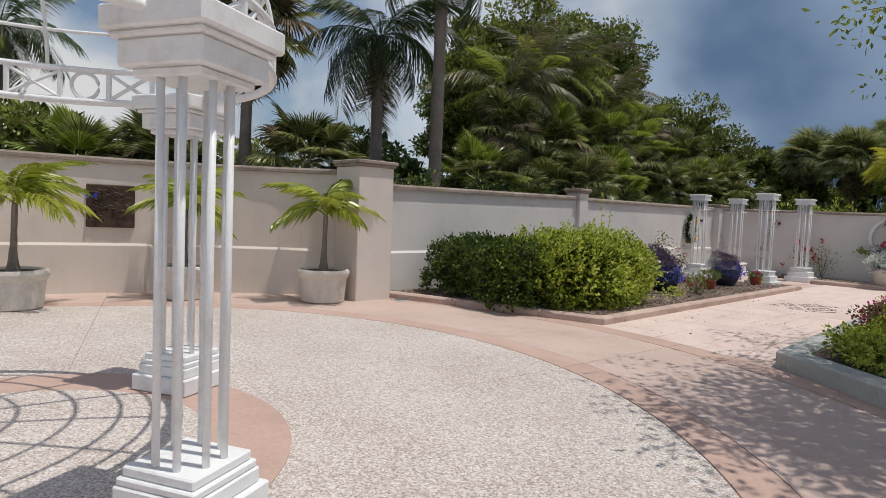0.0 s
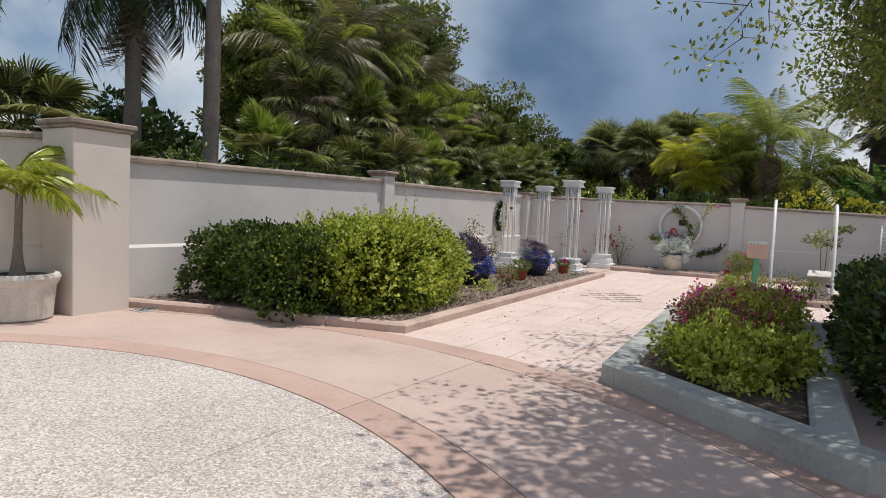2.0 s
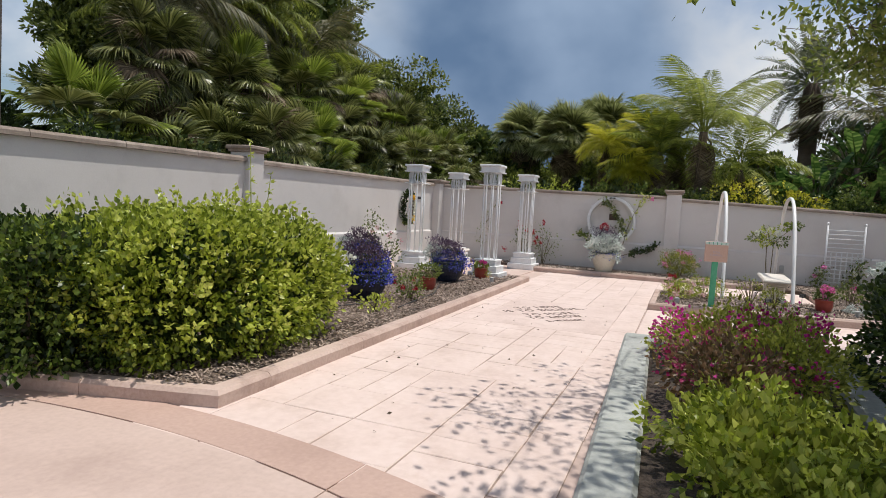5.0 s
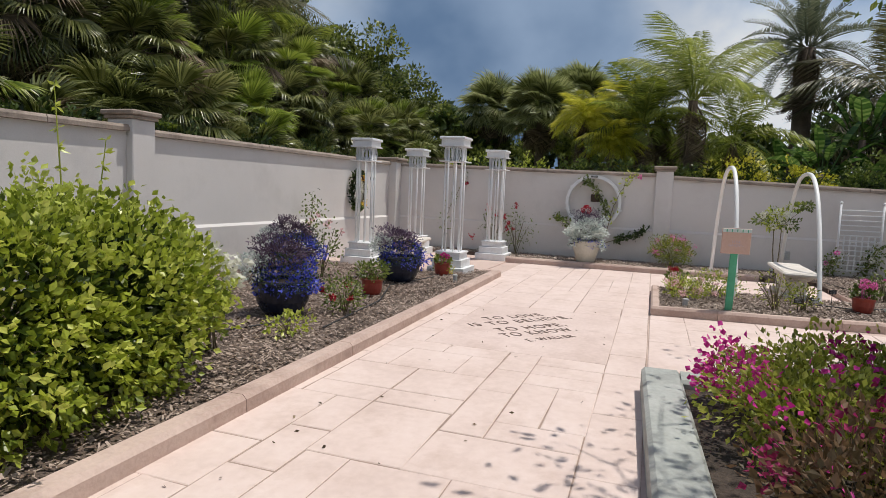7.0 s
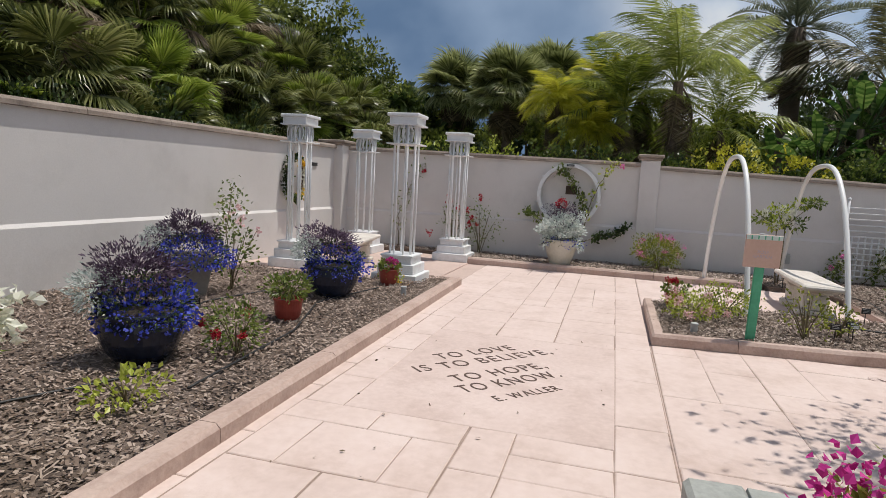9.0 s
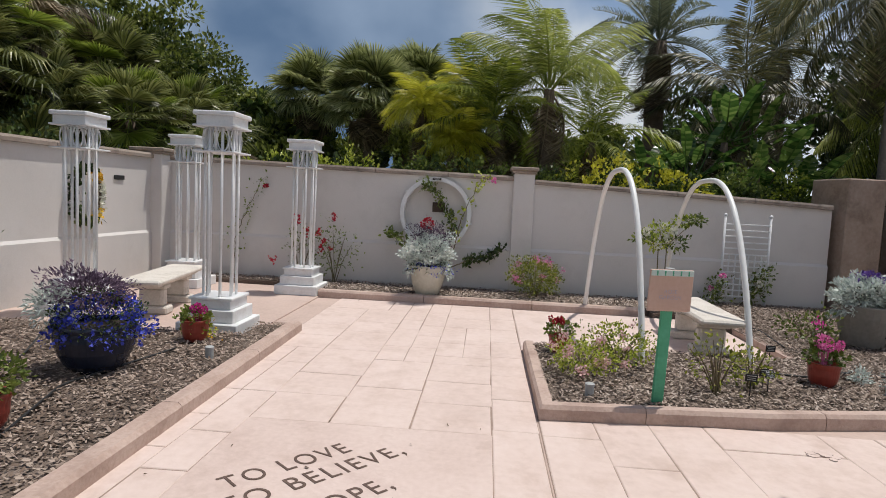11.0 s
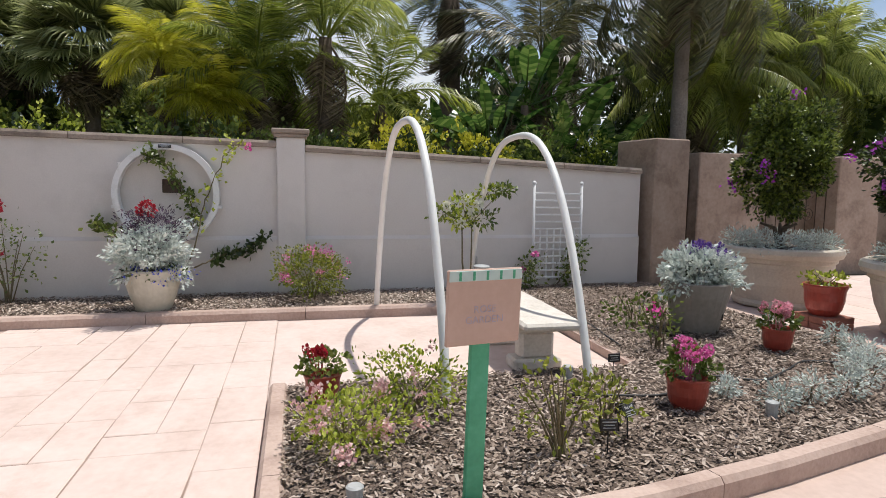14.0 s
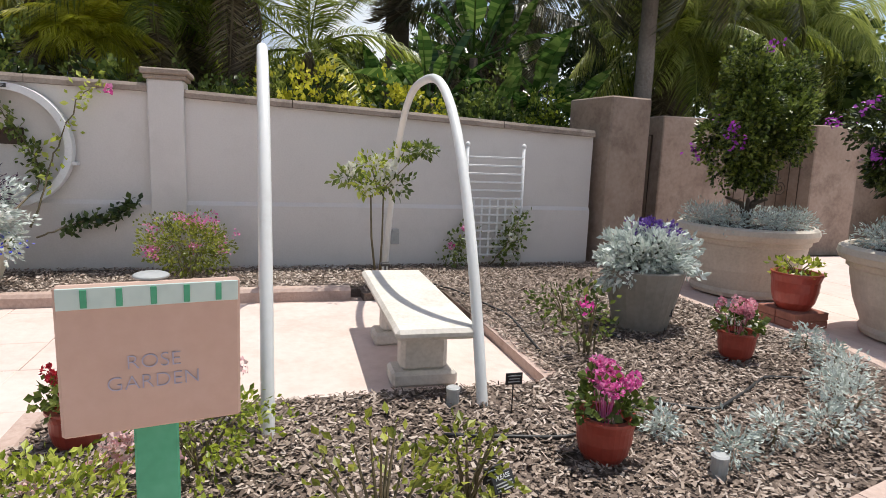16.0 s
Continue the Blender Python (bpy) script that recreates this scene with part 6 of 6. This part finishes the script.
for i in range(16):
    x, y, h = RNG.uniform(32, 40), RNG.uniform(3, 17), RNG.uniform(5.0, 7.0)
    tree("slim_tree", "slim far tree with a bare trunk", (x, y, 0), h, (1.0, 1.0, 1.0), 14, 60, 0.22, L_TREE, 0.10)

# overhanging tree south of the planter, which dapples the paving
ov = thing("overhanging_tree", "spreading tree with small light leaves over the courtyard", "tree", (8.6, -2.9, 0))
a = Acc()
tube(a, [(0, 0, -0.1), (0.1, 0.1, 1.5), (0.0, 0.3, 3.2)], [0.22, 0.18, 0.15], 9)
b = Acc()
for i in range(312):
    ang, r = RNG.uniform(0, 6.28), RNG.uniform(0.05, 1.0) ** 0.5
    if i < 165:
        c, many = np.array((r * math.cos(ang) * 2.1 - 3.5, r * math.sin(ang) * 1.8 + 1.95, RNG.uniform(4.1, 6.2))), 44
    elif i < 260:
        c, many = np.array((r * math.cos(ang) * 1.9 + 1.1, r * math.sin(ang) * 0.9 + 1.9, RNG.uniform(3.3, 5.2))), 80
    elif i < 267:
        c, many = np.array((r * math.cos(ang) * 1.9 - 1.6, r * math.sin(ang) * 0.5 + 4.05, RNG.uniform(3.9, 4.9))), 30
    elif i >= 272:
        c, many = np.array((r * math.cos(ang) * 1.6 + 1.9, r * math.sin(ang) * 0.6 + 2.75, RNG.uniform(3.5, 4.6))), 26
    else:
        c, many = np.array((r * math.cos(ang) * 1.2 + 0.3, r * math.sin(ang) * 0.4 + 4.1, RNG.uniform(3.9, 4.9))), 24
    mid = c * 0.55 + np.array((0, 0.1, 3.2)) * 0.45 + RNG.normal(0, 0.15, 3)
    if i < 165 or i % 5 == 0:
        tube(a, [(0.0, 0.3, 3.2), mid, c], [0.05, 0.025, 0.006], 5)
    for j in range(3):
        e = c + RNG.normal(0, 0.45, 3) * (1, 1, 0.5)
        tube(a, [c, e], [0.007, 0.003], 4)
        p, o = blob_points(many, e, (0.42, 0.42, 0.26), 2, 0.5, 0.15)
        leaves(b, p, o, 0.098, 0.5, 0.25, 1.0)
part("trunk", a, BARK, ov, smooth=True)
part("crown", b, L_OVER, ov)

# -- small things --


def path_light(at):
    g = thing("bed_light", "short grey cylinder bed light in the mulch", "garden light", at, "bed lights")
    a = Acc()
    lathe(a, [(0.036, -0.02), (0.036, 0.085), (0.040, 0.087), (0.040, 0.105), (0.03, 0.112)], 16)
    part("housing", a, LENSGREY, g)


for x, y in ((13.70, 1.85), (15.2, 0.12), (14.23, -0.82), (14.03, 5.2)):
    path_light((x, y, SOIL_Z))


def marker(at, h, turn, label):
    g = thing("plant_marker", label, "plant label", at, "plant labels", turn=turn)
    a = Acc()
    tube(a, [(0, 0, -0.04), (0, 0, h)], 0.004, 6)
    part("stake", a, BLACK, g)
    a = Acc()
    box(a, (-0.012, -0.048, h - 0.015), (-0.004, 0.048, h + 0.05), 0.002, pose(0, 0, 0, 0, 0, 0))
    pl = part("plate", a, BLACK, g)
    a = Acc()
    for z, w in ((0.035, 0.038), (0.018, 0.03), (0.002, 0.034)):
        box(a, (-0.0142, -w, h + z - 0.003), (-0.0125, w, h + z + 0.003), 0.0004)
    part("lettering", a, LENSGREY, pl, "unreadable pale lettering")


for x, y, h, t in ((13.95, 0.48, 0.16, -10), (15.05, -0.17, 0.18, 0), (14.2, 0.27, 0.15, 20), (16.25, -2.0, 0.16, -20), (11.6, 6.35, 0.22, 20)):
    marker((x, y, SOIL_Z), h, t, "small black plant label on a stake")
warn = thing("plant_marker", "black tilted sign with white lettering in the mulch", "plant label", (14.13, 0.25, SOIL_Z), "plant labels", turn=24)
a = Acc()
tube(a, [(0, 0, -0.04), (0.01, 0, 0.15)], 0.005, 6)
part("stake", a, BLACK, warn)
a = Acc()
box(a, (-0.004, -0.055, -0.035), (0.004, 0.055, 0.035), 0.002)
plate = part("plate", a, BLACK, warn, at=(0.0, 0, 0.17), rot=(0, 28, 0))
cu = bpy.data.curves.new("lettering", "FONT")
cu.body, cu.size, cu.extrude, cu.align_x = "PLEASE", 0.024, 0.0005, "CENTER"
tmp = new("lettering", cu)
me = bpy.data.meshes.new_from_object(tmp.evaluated_get(bpy.context.evaluated_depsgraph_get()))
bpy.data.objects.remove(tmp)
me.materials.clear()
part("lettering", me, WHITE, plate, "white lettering", at=(-0.0052, 0, 0.010), rot=(90, 0, -90))
for z in (-0.004, -0.016, -0.027):
    a = Acc()
    box(a, (-0.0055, -0.042, z - 0.0025), (-0.0042, 0.042, z + 0.0025), 0.0004)
    part("lettering_line", a, LENSGREY, plate, "unreadable pale lettering")
sl = thing("solar_light", "small black solar stake light by the wall", "garden light", (17.95, 0.0, SOIL_Z))
a = Acc()
tube(a, [(0, 0, -0.04), (0, 0, 0.27)], 0.008, 6)
part("stake", a, BLACK, sl)
a = Acc()
box(a, (-0.045, -0.045, 0.27), (0.045, 0.045, 0.30), 0.006)
part("head", a, BLACK, sl)


def hose(pts, r, label):
    a = Acc()
    pts = np.array(pts, float)
    run = np.linspace(0, 1, len(pts))
    t = np.linspace(0, 1, 40)
    p = np.c_[np.interp(t, run, pts[:, 0]), np.interp(t, run, pts[:, 1]), np.full(40, SOIL_Z + 0.026)]
    p[1:-1] = (p[:-2] + p[1:-1] * 2 + p[2:]) / 4
    tube(a, p, r, 7)
    solid("irrigation_hose", a, BLACK, label, "hose", smooth=True)


hose([(14.82, 0.28), (14.66, -0.34), (15.0, -0.97), (14.8, -1.28), (15.0, -1.66), (15.2, -2.0), (15.1, -2.3)], 0.011, "black irrigation hose snaking over the mulch")
hose([(15.95, -0.75), (16.9, -0.9), (17.9, -0.7), (18.6, -0.3), (19.1, 0.2)], 0.010, "thin black irrigation hose near the bench")
hose([(16.1, -1.5), (16.8, -1.5), (17.5, -1.9), (18.4, -2.6)], 0.010, "thin black irrigation hose behind the grey pot")
hose([(9.3, 6.2), (10.4, 5.7), (11.6, 6.4), (12.4, 6.9), (13.5, 6.6), (14.6, 7.2)], 0.010, "black irrigation hose across the mulch bed")
hose([(10.2, 5.3), (11.8, 5.45), (13.0, 5.85), (14.2, 5.6)], 0.010, "black irrigation hose across the mulch bed")
a = Acc()
lv = RNG.uniform((6.3, 2.7), (13.2, 4.7), (45, 2))
leaves(a, np.c_[lv, np.full(45, 0.006)], np.c_[RNG.normal(size=(45, 2)), np.full(45, 0.05)], 0.035, 0.5, 0.1, 0.1)
solid("fallen_leaves", a, L_DEAD, "small dry leaves scattered on the paving", "fallen leaves", "stuff")
st = Acc()
for i in range(9):
    t = RNG.uniform(0, 6.28)
    c = (13.02 + 0.06 * math.cos(t) * RNG.uniform(0, 1.6), 0.35 + 0.09 * math.sin(t) * RNG.uniform(0, 1.6))
    slab(st, arc(c, RNG.uniform(0.02, 0.045), -180, 150, 9), -0.001, 0.0010 + 0.0005 * i, 0.0004)
solid("leaf_imprint", st, PLAQUE, "grey-brown leaf-shaped stain on the paving", "stain", "structure")

# ---- paving pieces, last ----
a = Acc()
slab(a, np.vstack([arc(PLAZA, BAND_R1 - 0.18, -180, 179, 90)]), -0.0115, -0.0070, 0.001)
part("joint_bed", a, JOINT, pavement, "dark recessed joints of the round plaza")
for s0, s1 in zip(SPOKE_ANGLES, SPOKE_ANGLES[1:]):
    for name, r0, r1, z, material in (("aggregate_sector", 0, AGG_R, 0.0, PEBBLE), ("ring_segment", AGG_R + 0.012, RING_R, 0.002, RING), ("plaza_segment", RING_R + 0.012, BAND_R0, 0.0, PINK), ("band_segment", BAND_R0 + 0.012, BAND_R1, 0.002, RING)):
        a = Acc()
        slab(a, sector(r0, r1, s0, s1, 44), -0.02, z, 0.003)
        part(name, a, material, pavement)


def ashlar(x0, y0, nx, ny, u, skip, seed):
    rng = random.Random(seed)
    used = np.zeros((nx, ny), bool)
    for i in range(nx):
        for j in range(ny):
            used[i, j] = skip(x0 + (i + 0.5) * u, y0 + (j + 0.5) * u)
    floor = Acc()
    slab(floor, [(x0, y0), (x0 + nx * u, y0), (x0 + nx * u, y0 + ny * u), (x0, y0 + ny * u)], -0.0118, -0.0075, 0.001)
    part("joint_bed", floor, JOINT, pavement, "dark recessed joints between the slabs")
    sizes = [(2, 2), (3, 2), (2, 3), (2, 1), (1, 2), (3, 1), (2, 2), (3, 2)]
    for i in range(nx):
        for j in range(ny):
            if used[i, j]:
                continue
            rng.shuffle(sizes)
            for w, h in sizes + [(1, 1)]:
                if i + w <= nx and j + h <= ny and not used[i:i + w, j:j + h].any():
                    break
            used[i:i + w, j:j + h] = True
            xa, ya, xb, yb = x0 + i * u, y0 + j * u, x0 + (i + w) * u, y0 + (j + h) * u
            g = 0.004
            jit = lambda: rng.uniform(-0.006, 0.006)
            p = Acc()
            slab(p, [(xa + g + jit(), ya + g + jit()), (xb - g + jit(), ya + g + jit()), (xb - g + jit(), yb - g + jit()), (xa + g + jit(), yb - g + jit())], -0.02, -0.0025 + rng.uniform(-0.0008, 0.0008), 0.006)
            part("paving_slab", p, STAMP, pavement)


U = 0.292
PQ = (5.64 + 17 * U, 2.64, 5.64 + 25 * U, 2.64 + 6 * U)


def in_plaza(x, y):
    return math.hypot(x - PLAZA[0], y - PLAZA[1]) < BAND_R1 - 0.35


ashlar(5.64, 2.64, 43, 8, 0.292, lambda x, y: in_plaza(x, y) or (PQ[0] < x < PQ[2] and PQ[1] < y < PQ[3]), 3)
ashlar(5.9, 2.30, 36, 1, 0.34, in_plaza, 4)
ashlar(10.10, -5.18, 8, 18, 0.415, lambda x, y: False, 5)
ashlar(13.45, -9.7, 9, 9, 0.74, lambda x, y: False, 6)
a = Acc()
slab(a, [(PQ[0], PQ[1]), (PQ[2], PQ[1]), (PQ[2], PQ[3]), (PQ[0], PQ[3])], -0.02, -0.002, 0.006)
plaque = part("inscribed_slab", a, PLAQUE, pavement, "large plain slab with an inscription")


def inscription(text, x, y, turn, size, width):
    cu = bpy.data.curves.new("inscription", "FONT")
    cu.body, cu.size, cu.extrude, cu.offset, cu.space_character = text, size, 0.0012, -0.0005, 1.2
    tmp = new("inscription", cu)
    me = bpy.data.meshes.new_from_object(tmp.evaluated_get(bpy.context.evaluated_depsgraph_get()))
    bpy.data.objects.remove(tmp)
    me.materials.clear()
    k = width / max(v.co.x for v in me.vertices)
    for v in me.vertices:
        v.co.x *= k
    part("inscription", me, LETTER, pavement, "dark engraved lettering", at=(x, y, 0.0005), rot=(0, 0, turn))


TX, TY, TURN_TXT, SZ = 11.89, 4.09, -42.5, 0.215
cs, sn = math.cos(radians(TURN_TXT)), math.sin(radians(TURN_TXT))
for text, along, down, size, width in (("TO LOVE", 0.0, 0.0, SZ, 0.83), ("IS TO BELIEVE,", -0.35, 0.235, SZ, 1.43), ("TO HOPE,", -0.19, 0.55, SZ, 0.93), ("TO KNOW.", -0.27, 0.775, SZ, 0.97), ("E. WALLER", -0.14, 1.02, 0.15, 0.61)):
    inscription(text, TX + along * cs + down * sn, TY + along * sn - down * cs, TURN_TXT, size, width)
